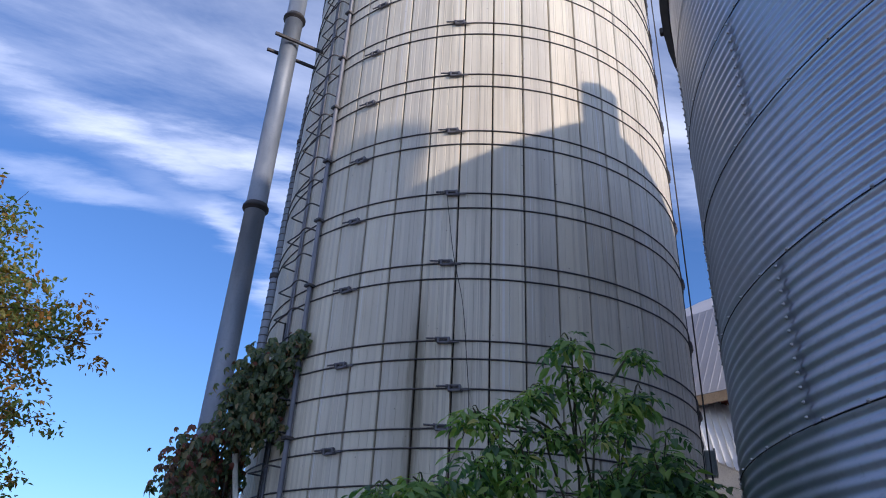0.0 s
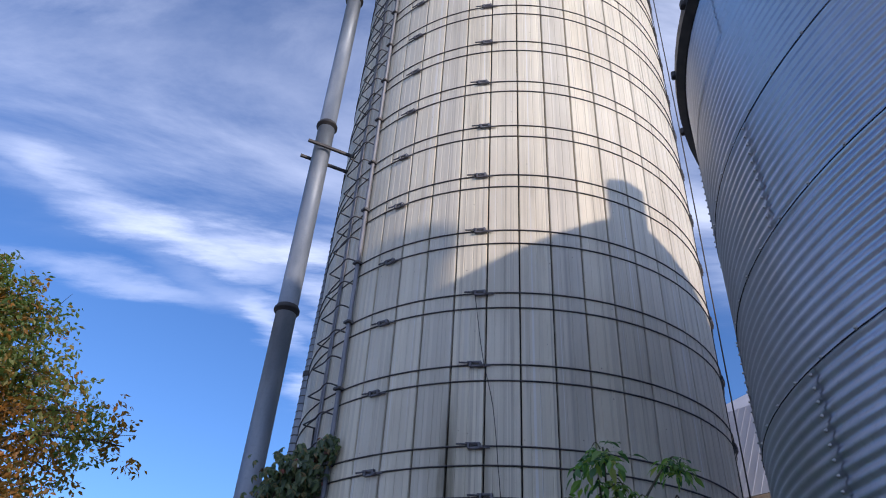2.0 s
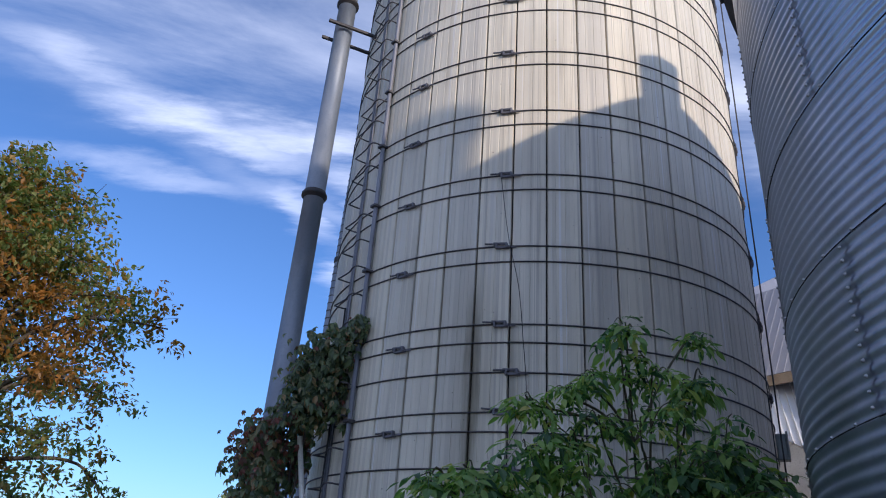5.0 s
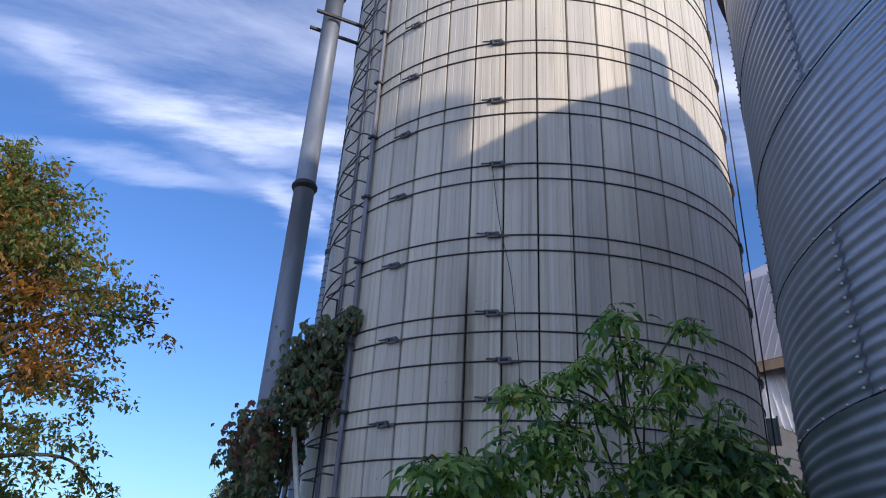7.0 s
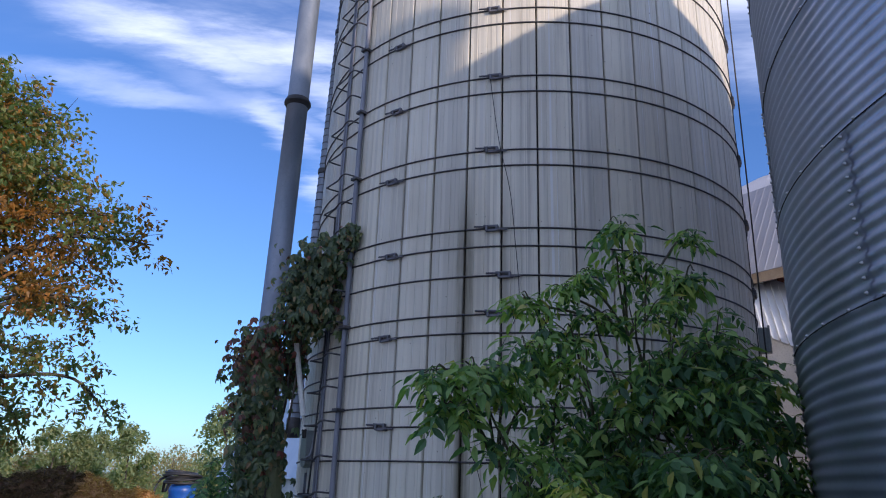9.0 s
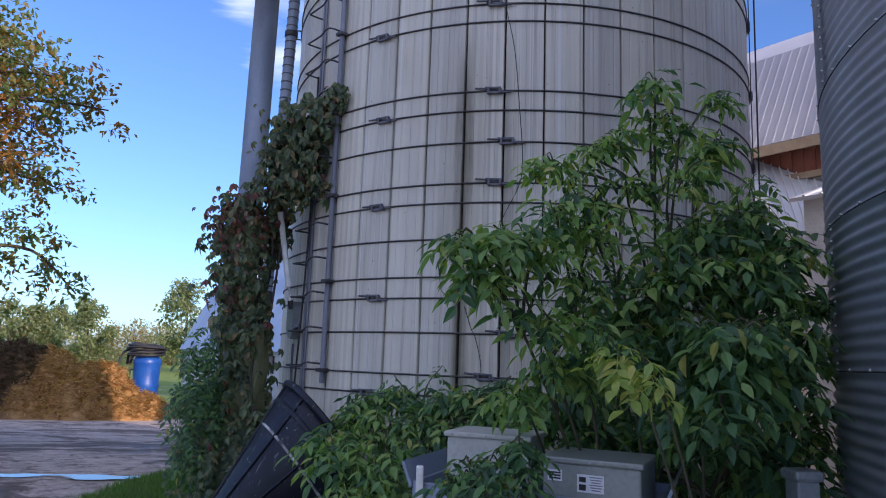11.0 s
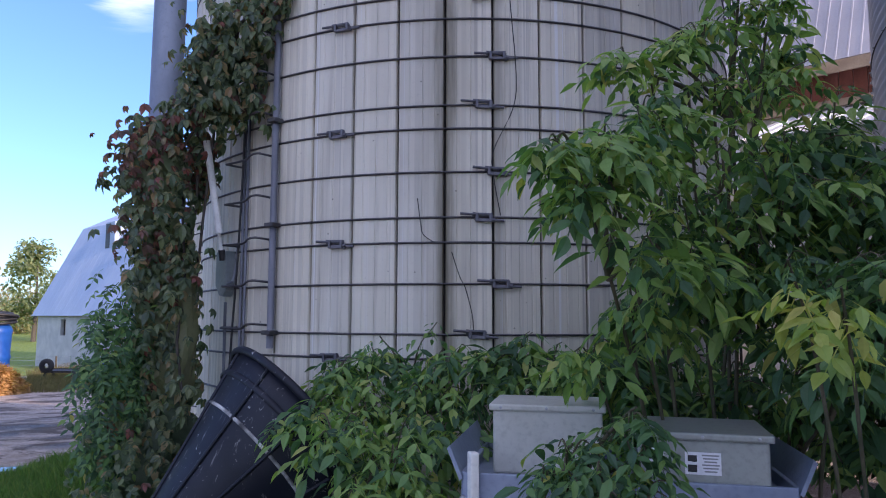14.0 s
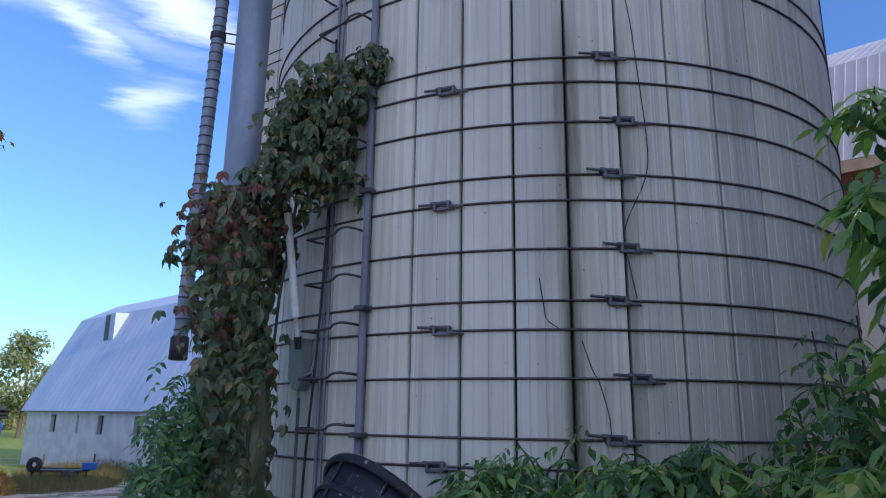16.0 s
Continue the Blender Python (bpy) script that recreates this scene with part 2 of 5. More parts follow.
INK = plain("black_print", (0.02, 0.02, 0.025), (0.03, 0.03, 0.03), 5.0, 0.5, 0.0, 0.02)
TEAL = plain("teal_sticker", (0.05, 0.40, 0.42), (0.08, 0.46, 0.46), 5.0, 0.5, 0.0, 0.02)
GREYINK = plain("grey_print", (0.22, 0.22, 0.24), (0.3, 0.3, 0.3), 5.0, 0.5, 0.0, 0.02)
BLUEDRUM = plain("blue_plastic", (0.008, 0.07, 0.32), (0.012, 0.10, 0.40), 3.0, 0.4)
BARK = plain("grey_brown_bark", (0.055, 0.045, 0.035), (0.11, 0.095, 0.075), 12.0, 0.85, 0.0, 0.7, 60.0)
STEM = plain("green_brown_stem", (0.07, 0.07, 0.035), (0.12, 0.10, 0.06), 14.0, 0.7, 0.0, 0.4)
WOODRED = plain("faded_red_boards", (0.20, 0.065, 0.045), (0.30, 0.11, 0.08), 3.0, 0.8, 0.0, 0.4)
FASCIA = plain("weathered_fascia_board", (0.30, 0.22, 0.15), (0.40, 0.31, 0.22), 4.0, 0.8, 0.0, 0.4)
WHITEWALL = plain("whitewashed_wall", (0.62, 0.62, 0.62), (0.74, 0.74, 0.73), 2.0, 0.8, 0.0, 0.4)
BLOCKWALL = plain("whitewashed_block_wall", (0.40, 0.42, 0.44), (0.55, 0.56, 0.57), 1.2, 0.85, 0.0, 0.4)
ROOFSTEEL = galvanised("ribbed_roof_steel", (0.36, 0.36, 0.40), (0.46, 0.46, 0.50), 0.5, 0.35, 0.6)
PALEROOF = galvanised("whitened_roof_steel", (0.60, 0.61, 0.63), (0.70, 0.71, 0.73), 0.5, 0.15, 0.8)
BARNROOF = galvanised("pale_barn_steel", (0.30, 0.38, 0.50), (0.39, 0.47, 0.59), 0.6, 0.2, 0.4)
DARKHOLE = plain("dark_interior", (0.012, 0.012, 0.012), (0.02, 0.02, 0.02), 3.0, 0.9)


def tub_material():
    k = Nodes("scuffed_black_plastic")
    v = k.coord("Object")
    n, s = k.noise(v, 3.0, 5), k.noise(v, 26.0, 4, 0.7)
    scr = k.noise(k.coord("Object", (30, 4, 4), (0.4, 0.3, 0.7)), 1.6, 4, 0.7)
    c = k.mix(k.ramp(n, 0.3, 0.7), (0.008, 0.010, 0.017), (0.018, 0.021, 0.032))
    c = k.mix(k.math("MULTIPLY", k.ramp(s, 0.62, 0.70, 0.0, 0.8), k.ramp(n, 0.42, 0.55)), c, (0.50, 0.50, 0.48))
    c = k.mix(k.ramp(scr, 0.61, 0.72, 0.0, 0.5), c, (0.30, 0.30, 0.30))
    k.bump(n, 0.2, 0.01)
    return k.done(c, 0.42, 0.0, 0.25)


TUB = tub_material()
SCUFF = plain("worn_white_edge", (0.03, 0.03, 0.035), (0.62, 0.62, 0.60), 9.0, 0.6)

SHRUB = leaf_material("box_elder_leaves", [(0.0, (0.040, 0.100, 0.056)), (0.45, (0.078, 0.175, 0.078)), (0.8, (0.135, 0.26, 0.095)), (0.975, (0.21, 0.33, 0.10)), (1.0, (0.42, 0.37, 0.09))])
SHRUBLIGHT = leaf_material("pale_box_elder_leaves", [(0.0, (0.15, 0.28, 0.09)), (0.6, (0.24, 0.37, 0.11)), (0.9, (0.34, 0.43, 0.13)), (1.0, (0.48, 0.42, 0.15))])
VINE = leaf_material("creeper_leaves", [(0.0, (0.06, 0.095, 0.06)), (0.45, (0.12, 0.17, 0.095)), (0.78, (0.20, 0.24, 0.12)), (0.9, (0.29, 0.24, 0.13)), (1.0, (0.36, 0.23, 0.12))], 0.34)
VINERED = leaf_material("reddening_creeper_leaves", [(0.0, (0.09, 0.06, 0.045)), (0.5, (0.16, 0.085, 0.065)), (0.85, (0.30, 0.085, 0.07)), (1.0, (0.30, 0.17, 0.07))], 0.4)
TREELEAF = leaf_material("turning_tree_leaves", [(0.0, (0.09, 0.14, 0.05)), (0.5, (0.16, 0.21, 0.07)), (0.8, (0.26, 0.22, 0.075)), (1.0, (0.34, 0.19, 0.06))])
TREEORANGE = leaf_material("orange_tree_leaves", [(0.0, (0.15, 0.10, 0.03)), (0.5, (0.28, 0.13, 0.03)), (1.0, (0.42, 0.18, 0.04))])
FARGREEN = leaf_material("far_green_leaves", [(0.0, (0.15, 0.19, 0.11)), (0.6, (0.21, 0.25, 0.13)), (1.0, (0.30, 0.29, 0.14))], 0.8)
FARBROWN = leaf_material("far_autumn_leaves", [(0.0, (0.22, 0.18, 0.13)), (0.5, (0.32, 0.25, 0.16)), (0.8, (0.36, 0.25, 0.13)), (1.0, (0.38, 0.33, 0.12))], 0.8)
GRASS = leaf_material("grass_blades", [(0.0, (0.05, 0.12, 0.025)), (0.6, (0.10, 0.21, 0.04)), (1.0, (0.20, 0.24, 0.07))], 0.7)
WEED = leaf_material("dry_weeds", [(0.0, (0.10, 0.10, 0.045)), (0.6, (0.18, 0.15, 0.075)), (1.0, (0.26, 0.20, 0.10))], 0.8)
# dark copy of the straw, with the silo's shadow put into its colour
SHADED_STRAW = leaf_material("shade_painted_straw", [(0.0, (0.05, 0.03, 0.02)), (0.6, (0.10, 0.06, 0.035)), (1.0, (0.20, 0.12, 0.06))], 0.85)
HAY = leaf_material("loose_straw", [(0.0, (0.26, 0.13, 0.05)), (0.4, (0.42, 0.22, 0.08)), (0.8, (0.58, 0.33, 0.13)), (1.0, (0.68, 0.45, 0.21))], 0.8)


def ground_material():
    k = Nodes("yard_mud_and_field")
    pos = k.place()
    x, y, z = k.xyz(pos)
    n1, n2, n3 = k.noise(pos, 0.35, 5), k.noise(pos, 2.6, 6, 0.65), k.noise(pos, 22.0, 5, 0.7)
    mud = k.mix(k.ramp(n2, 0.35, 0.65), (0.42, 0.33, 0.275), (0.66, 0.545, 0.47))
    mud = k.mix(k.ramp(n3, 0.45, 0.7, 0.0, 0.5), mud, (0.13, 0.10, 0.075))
    rut = k.noise(k.place((0.7, 0.8, 1.0)), 0.55, 8, 0.72, 0.5)
    mud = k.mix(k.ramp(rut, 0.49, 0.56, 0.0, 0.85), mud, (0.10, 0.072, 0.058))
    clod = k.noise(k.place((0.8, 0.8, 1.0)), 5.0, 6, 0.75)
    mud = k.mix(k.ramp(clod, 0.54, 0.62, 0.0, 0.7), mud, (0.12, 0.088, 0.07))
    grass = k.mix(k.ramp(n2, 0.3, 0.7), (0.13, 0.20, 0.035), (0.24, 0.31, 0.06))
    edge = k.math("ADD", y, k.math("MULTIPLY", k.math("SUBTRACT", n1, 0.5), 8.0))
    g = k.ramp(edge, 44.0, 49.0)
    c = k.mix(g, mud, grass)
    wet = k.math("MULTIPLY", k.ramp(n1, 0.46, 0.38), k.ramp(y, 22.0, 16.0))
    c = k.mix(k.math("MULTIPLY", wet, 0.6), c, (0.05, 0.04, 0.033))
    k.bump(k.mix(0.4, n2, n3), 1.0, 0.12)
    return k.done(c, k.math("SUBTRACT", 0.92, k.math("MULTIPLY", wet, 0.45)), 0.0, 0.4)


GROUND = ground_material()
kw = Nodes("puddle_water")
PUDDLE = kw.done((0.03, 0.028, 0.025), 0.06)


# ---- mesh helpers ----
def mesh_of(name, bm, material, smooth=False):
    me = bpy.data.meshes.new(name)
    bm.to_mesh(me)
    bm.free()
    for m in (material if isinstance(material, (list, tuple)) else [material]):
        me.materials.append(m)
    if smooth:
        me.polygons.foreach_set("use_smooth", [True] * len(me.polygons))
    return me


def from_lists(name, verts, faces, material, smooth=False):
    me = bpy.data.meshes.new(name)
    me.from_pydata(verts, [], faces)
    me.materials.append(material)
    if smooth:
        me.polygons.foreach_set("use_smooth", [True] * len(me.polygons))
    me.update()
    return me


def thing(name, at=(0, 0, 0), label="", category="", group="", kind=""):
    e = new(name)
    e.empty_display_size = 0.2
    e.matrix_basis = at if isinstance(at, Matrix) else Matrix.Translation(at)
    return tagged(e, label, category, group, kind)


def child(name, me, parent, m=None, label=""):
    o = new(name, me)
    o.parent = parent
    if m is not None:
        o.matrix_basis = m
    return tagged(o, label)


def part(name, bm, material, parent, label="", smooth=False, m=None):
    return child(name, mesh_of(name, bm, material, smooth), parent, m, label)


def add_box(bm, c, s, bevel=0.0, m=None):
    r = bmesh.ops.create_cube(bm, size=1.0)
    mat = Matrix.Translation(c) @ Matrix.Diagonal((*s, 1))
    if m is not None:
        mat = m @ mat
    bmesh.ops.transform(bm, matrix=mat, verts=r["verts"])
    if bevel:
        ed = list({e for v in r["verts"] for e in v.link_edges})
        bmesh.ops.bevel(bm, geom=ed, offset=bevel, segments=2, affect="EDGES", profile=0.5)
    return bm


def box(c, s, bevel=0.0, m=None):
    return add_box(bmesh.new(), c, s, bevel, m)


def add_tube(bm, pts, radius, seg=8, cap=True):
    """A tube along a line of points; radius a number or one a point."""
    pts = [Vector(p) for p in pts]
    rings = []
    for i, p in enumerate(pts):
        d = (pts[min(i + 1, len(pts) - 1)] - pts[max(i - 1, 0)]).normalized()
        a = d.cross(Vector((0, 0, 1)) if abs(d.z) < 0.9 else Vector((1, 0, 0))).normalized()
        b = d.cross(a)
        r = radius[i] if isinstance(radius, (list, tuple)) else radius
        rings.append([bm.verts.new(p + r * (math.cos(t) * a + math.sin(t) * b)) for t in [2 * math.pi * j / seg for j in range(seg)]])
    for r0, r1 in zip(rings, rings[1:]):
        for j in range(seg):
            bm.faces.new((r0[j], r0[(j + 1) % seg], r1[(j + 1) % seg], r1[j]))
    if cap:
        bm.faces.new(rings[0]), bm.faces.new(rings[-1][::-1])
    return bm


def tube(pts, radius, seg=8, cap=True):
    return add_tube(bmesh.new(), pts, radius, seg, cap)


def lathe(profile, seg=32, m=None):
    """A turned shell from (radius, z) pairs."""
    bm = bmesh.new()
    rings = [[bm.verts.new((r * math.cos(2 * math.pi * j / seg), r * math.sin(2 * math.pi * j / seg), z)) for j in range(seg)] for r, z in profile]
    for r0, r1 in zip(rings, rings[1:]):
        for j in range(seg):
            bm.faces.new((r0[j], r0[(j + 1) % seg], r1[(j + 1) % seg], r1[j]))
    if m is not None:
        bm.transform(m)
    return bm


def smooth_line(pts, n=6):
    """Catmull-Rom through the points."""
    pts = [Vector(p) for p in pts]
    q = [2 * pts[0] - pts[1], *pts, 2 * pts[-1] - pts[-2]]
    out = []
    for i in range(1, len(q) - 2):
        for j in range(n):
            t = j / n
            a, b, c, d = q[i - 1:i + 3]
            out.append(0.5 * (2 * b + (c - a) * t + (2 * a - 5 * b + 4 * c - d) * t * t + (3 * b - a - 3 * c + d) * t ** 3))
    return out + [pts[-1]]


def around(centre, r, deg, z):
    """A place on a round wall; 0 degrees faces -y, and angles grow towards +x."""
    a = radians(deg)
    return Vector((centre[0] + r * math.sin(a), centre[1] - r * math.cos(a), z))


# ---- ground ----
def height(x, y):
    d = max(0.0, min(1.0, (y - 7.0) / 30.0))
    h = -1.75 * d * d * (3 - 2 * d) - 0.25 * max(0.0, min(1.0, (y - 37.0) / 30.0))
    far = max(0.0, min(1.0, (y - 95.0) / 170.0))
    h += 2.3 * far * far * (3 - 2 * far)
    near = math.exp(-((x + 3) ** 2 + (y - 11) ** 2) / 260.0)
    h += 0.035 * near * noise.noise((x * 0.9, y * 1.6, 0.0)) + 0.02 * near * noise.noise((x * 2.6, y * 4.0, 3.0))
    return h


def axis(n, reach, middle):
    return [middle + reach * math.sinh(5.2 * (i / n * 2 - 1)) / math.sinh(5.2) for i in range(n + 1)]


xs, ys = axis(190, 1500.0, -3.0), axis(190, 1500.0, 10.0)
gv = [(x, y, height(x, y)) for y in ys for x in xs]
gf = [(j * 191 + i, j * 191 + i + 1, (j + 1) * 191 + i + 1, (j + 1) * 191 + i) for j in range(190) for i in range(190)]
ground = new("ground", from_lists("ground", gv, gf, GROUND, True))
tagged(ground, "muddy rutted farm yard running into a green field", "ground", kind="structure")


def puddle(cx, cy, rx, ry, seed):
    rnd = random.Random(seed)
    bm = bmesh.new()
    ph = rnd.uniform(0, 6)
    vs = []
    for i in range(36):
        a = 2 * math.pi * i / 36
        k = 1 + 0.28 * math.sin(3 * a + ph) + 0.15 * math.sin(7 * a + 2 * ph)
        vs.append(bm.verts.new((cx + rx * k * math.cos(a), cy + ry * k * math.sin(a), 0.0)))
    bm.faces.new(vs)
    z = max(height(cx + rx * math.cos(t), cy + ry * math.sin(t)) for t in (0, 1, 2, 3, 4, 5)) + 0.006
    bm.transform(Matrix.Translation((0, 0, z)))
    o = new("puddle", mesh_of("puddle", bm, PUDDLE))
    tagged(o, "shallow rain puddle lying in the muddy yard", "puddle", "puddles in the yard", "structure")


puddle(-3.75, 9.75, 0.62, 0.16, 1)
puddle(-5.0, 9.9, 0.55, 0.12, 2)

# ---- the concrete stave silo ----
SILO, SR = (1.067, 8.126), 2.5
STAVES, JOINT = 49, -11.98
HEIGHT = 13.6


def stave_mesh(name, material, tall, r=SR):
    """One upright concrete stave, its outer face along -y at the origin, with chamfered edges and shallow moulded grooves."""
    half = math.pi / STAVES
    w = r * math.tan(half)
    prof = [(-w + 0.0085, 0.05), (-w + 0.0085, 0.010), (-w + 0.014, 0.0), (-w * 0.52, -0.002), (-w * 0.50, 0.0005), (-w * 0.46, 0.0005), (-w * 0.44, -0.002),
            (w * 0.05, -0.004), (w * 0.07, -0.0005), (w * 0.10, -0.0005), (w * 0.12, -0.004), (w * 0.56, -0.002), (w * 0.58, 0.0), (w * 0.62, 0.0), (w * 0.64, -0.002),
            (w - 0.014, 0.0), (w - 0.0085, 0.010), (w - 0.0085, 0.05)]
    zs = [-0.3, tall]
    verts = [(x, y, z) for z in zs for x, y in prof]
    n = len(prof)
    faces = [(i, i + 1, n + i + 1, n + i) for i in range(n - 1)] + [tuple(range(n, 2 * n))]
    return from_lists(name, verts, faces, material)


def ring_mesh(name, r, minor, material, seg=100, side=6):
    return mesh_of(name, lathe([(r + minor * math.cos(2 * math.pi * j / side), minor * math.sin(2 * math.pi * j / side)) for j in range(side + 1)], seg), material, True)


def lug_bmesh():
    """A cast hoop lug with its two threaded rod ends and nuts; x runs along the hoop, -y outwards."""
    bm = bmesh.new()
    for z in (-0.022, 0.022):
        add_box(bm, (0, -0.022, z), (0.105, 0.022, 0.014), 0.003)
    for x in (-0.045, 0.045):
        add_box(bm, (x, -0.022, 0), (0.020, 0.034, 0.056), 0.004)
    add_tube(bm, [(-0.155, -0.022, 0.020), (0.06, -0.020, 0.012)], 0.0085, 8)
    add_tube(bm, [(-0.06, -0.020, -0.012), (0.135, -0.018, -0.016)], 0.0085, 8)
    for x, z in ((-0.064, 0.016), (0.064, -0.015)):
        add_tube(bm, [(x - 0.010, -0.021, z), (x + 0.010, -0.021, z)], 0.017, 6)
    return bm


def silo(name, centre, label, detail=True):
    root = thing(name, (*centre, 0), label, "silo")
    tall = HEIGHT
    plain_mesh, stained, left, run = (stave_mesh("stave", m, tall) for m in (CONCRETE, CONCRETE_STAINED, CONCRETE_LEFT, CONCRETE_RUN))
    for i in range(STAVES):
        a = JOINT + (i + 0.5) * 360.0 / STAVES
        me = plain_mesh
        if detail and i == STAVES - 1:
            me = stained          # the stave right of the wet joint
        elif detail and i == STAVES - 2:
            me = left
        elif detail and i == 0:
            me = run
        child("stave", me, root, pose(0, 0, 0, 0, 0, a) @ Matrix.Translation((0, -SR, 0)))
    core = lathe([(SR - 0.035, -0.3), (SR - 0.035, tall - 0.05), (0.05, tall - 0.05)], 100)
    part("core", core, MORTAR, root, "dark mortar joints behind the staves", True)
    lug = mesh_of("lug", lug_bmesh(), LUG)
    hoop = ring_mesh("hoop", SR + 0.009, 0.0080, HOOP)
    hoops = [(1.31 + 0.7575 * k - 0.004 * (k > 5) * (k - 5), (-36.6, 61.0, 150.0)) for k in range(-1, 16)]
    hoops += [(1.47 + 0.7575 * k, (-13.8, 84.0, 175.0)) for k in range(-1, 16)]
    hoops += [(z, (-11.0, 100.0)) for z in (0.30, 1.04, 1.795, 2.534, 3.318)]
    rnd = random.Random(4)
    for z, lugs in hoops:
        if z < 0.1 or z > tall - 0.1:
            continue
        h = child("hoop", hoop, root, pose(0, 0, z, rnd.uniform(-0.08, 0.08), rnd.uniform(-0.08, 0.08), rnd.uniform(0, 3)))
        if detail:
            for a in lugs:
                a += rnd.uniform(-0.7, 0.7)
                o = child("lug", lug, h)
                o.matrix_basis = h.matrix_basis.inverted() @ pose(0, 0, z, 0, 0, a) @ Matrix.Translation((0, -SR - 0.002, 0)) @ pose(0, 0, 0, 0, rnd.uniform(-2.5, 2.5), 0)
    return root


main_silo = silo("concrete_silo", SILO, "tall cream concrete stave silo bound with steel hoops, streaked joints")
SILO_B = (0.42, 13.36)
rear_silo = silo("rear_concrete_silo", SILO_B, "second grey concrete stave silo standing behind the first", False)


# ---- conduit, rungs and wires on the silo ----
def rail():
    root = thing("conduit_rail", around(SILO, SR, -48.6, 1.3), "galvanised pipe rail clamped upright to the silo hoops", "pipe")
    o = around(SILO, SR, -48.6, 1.3)
    top = around(SILO, SR + 0.045, -48.6, 12.9) - o
    low = around(SILO, SR + 0.045, -48.6, 1.36) - o
    part("pipe", tube([low, top], 0.024, 12), CONDUIT, root, smooth=True)
    for k in range(16):
        z = 1.47 + 0.7575 * k
        if z < 12.8:
            p = around(SILO, SR + 0.03, -48.6, z) - o
            part("clamp", box((0, -0.02, 0), (0.085, 0.085, 0.03), 0.006, Matrix.Translation(p) @ pose(0, 0, 0, 0, 0, -48.6)), HOOP, root)
    for a in (-56.3, -57.4):
        part("thin_conduit", tube([around(SILO, SR + 0.02, a, 0.5) - o, around(SILO, SR + 0.02, a, 12.9) - o], 0.011, 8), CONDUIT, root, smooth=True)


rail()


def rung_mesh():
    """A bent steel step: two legs that stand out from the wall and a bar with a kink; x along the wall, -y outwards."""
    pts = [(-0.20, 0.0, 0.0), (-0.205, -0.05, 0.0), (-0.20, -0.135, 0.0), (-0.17, -0.15, -0.004), (0.05, -0.15, -0.004), (0.11, -0.15, 0.022), (0.17, -0.14, 0.030), (0.20, -0.10, 0.026), (0.205, 0.0, 0.02)]
    return mesh_of("step", tube(smooth_line(pts, 3), 0.0085, 8), HOOP, True)


RUNG = rung_mesh()
for k in range(38):
    z = 1.50 + 0.303 * k
    if z < 12.9:
        o = new("ladder_rung", RUNG)
        o.matrix_basis = Matrix.Translation(around(SILO, SR - 0.01, -54.3, z)) @ pose(0, 0, 0, 0, 0, -54.3)
        tagged(o, "bent steel rod step set in the silo wall", "ladder rung", "rungs up the silo")


def wire(name, pts, r, material, label, cat="wire"):
    o = new(name, mesh_of(name, tube(smooth_line(pts, 5), r, 6), material, True))
    return tagged(o, label, cat)


wire("loose_wire", [around(SILO, SR + 0.03, a, z) for a, z in ((-14.5, 5.25), (-12.6, 4.6), (-10.3, 4.1), (-9.2, 3.6), (-8.5, 3.17), (-9.1, 2.95), (-12.0, 2.67), (-12.0, 2.50), (-11.0, 2.24))], 0.0035, CABLE, "thin loose wire dangling down the silo face")
wire("loose_wire", [around(SILO, SR + 0.015, a, z) for a, z in ((-23.4, 2.36), (-22.9, 2.2), (-22.5, 2.12), (-21.0, 2.07))], 0.003, CABLE, "short stub of wire bent against the concrete")
wire("loose_wire", [around(SILO, SR + 0.02, a, z) for a, z in ((-18.2, 2.0), (-17.0, 1.84), (-16.2, 1.77), (-15.2, 1.6), (-15.0, 1.5))], 0.003, CABLE, "thin wire curling below the hoops")
wire("power_cable", [around(SILO, SR + 0.05, a, z) for a, z in ((-57.0, 4.2), (-56.6, 3.3), (-56.9, 2.6), (-57.8, 1.9), (-59.0, 1.3), (-59.6, 0.6), (-60, 0.02))], 0.009, CABLE, "black power cable hanging down beside the rungs", "cable")
wire("guy_cable", [(3.25, 6.80, 0.0), (3.27, 6.79, 4.0), (3.30, 6.78, 9.0), (3.29, 6.775, 13.0)], 0.008, CABLE, "thin steel cable running up between silo and bin", "cable")
wire("guy_cable", [(3.10, 6.62, 0.0), (3.13, 6.62, 6.0), (3.16, 6.62, 13.0)], 0.005, CABLE, "thin steel cable running up between silo and bin", "cable")


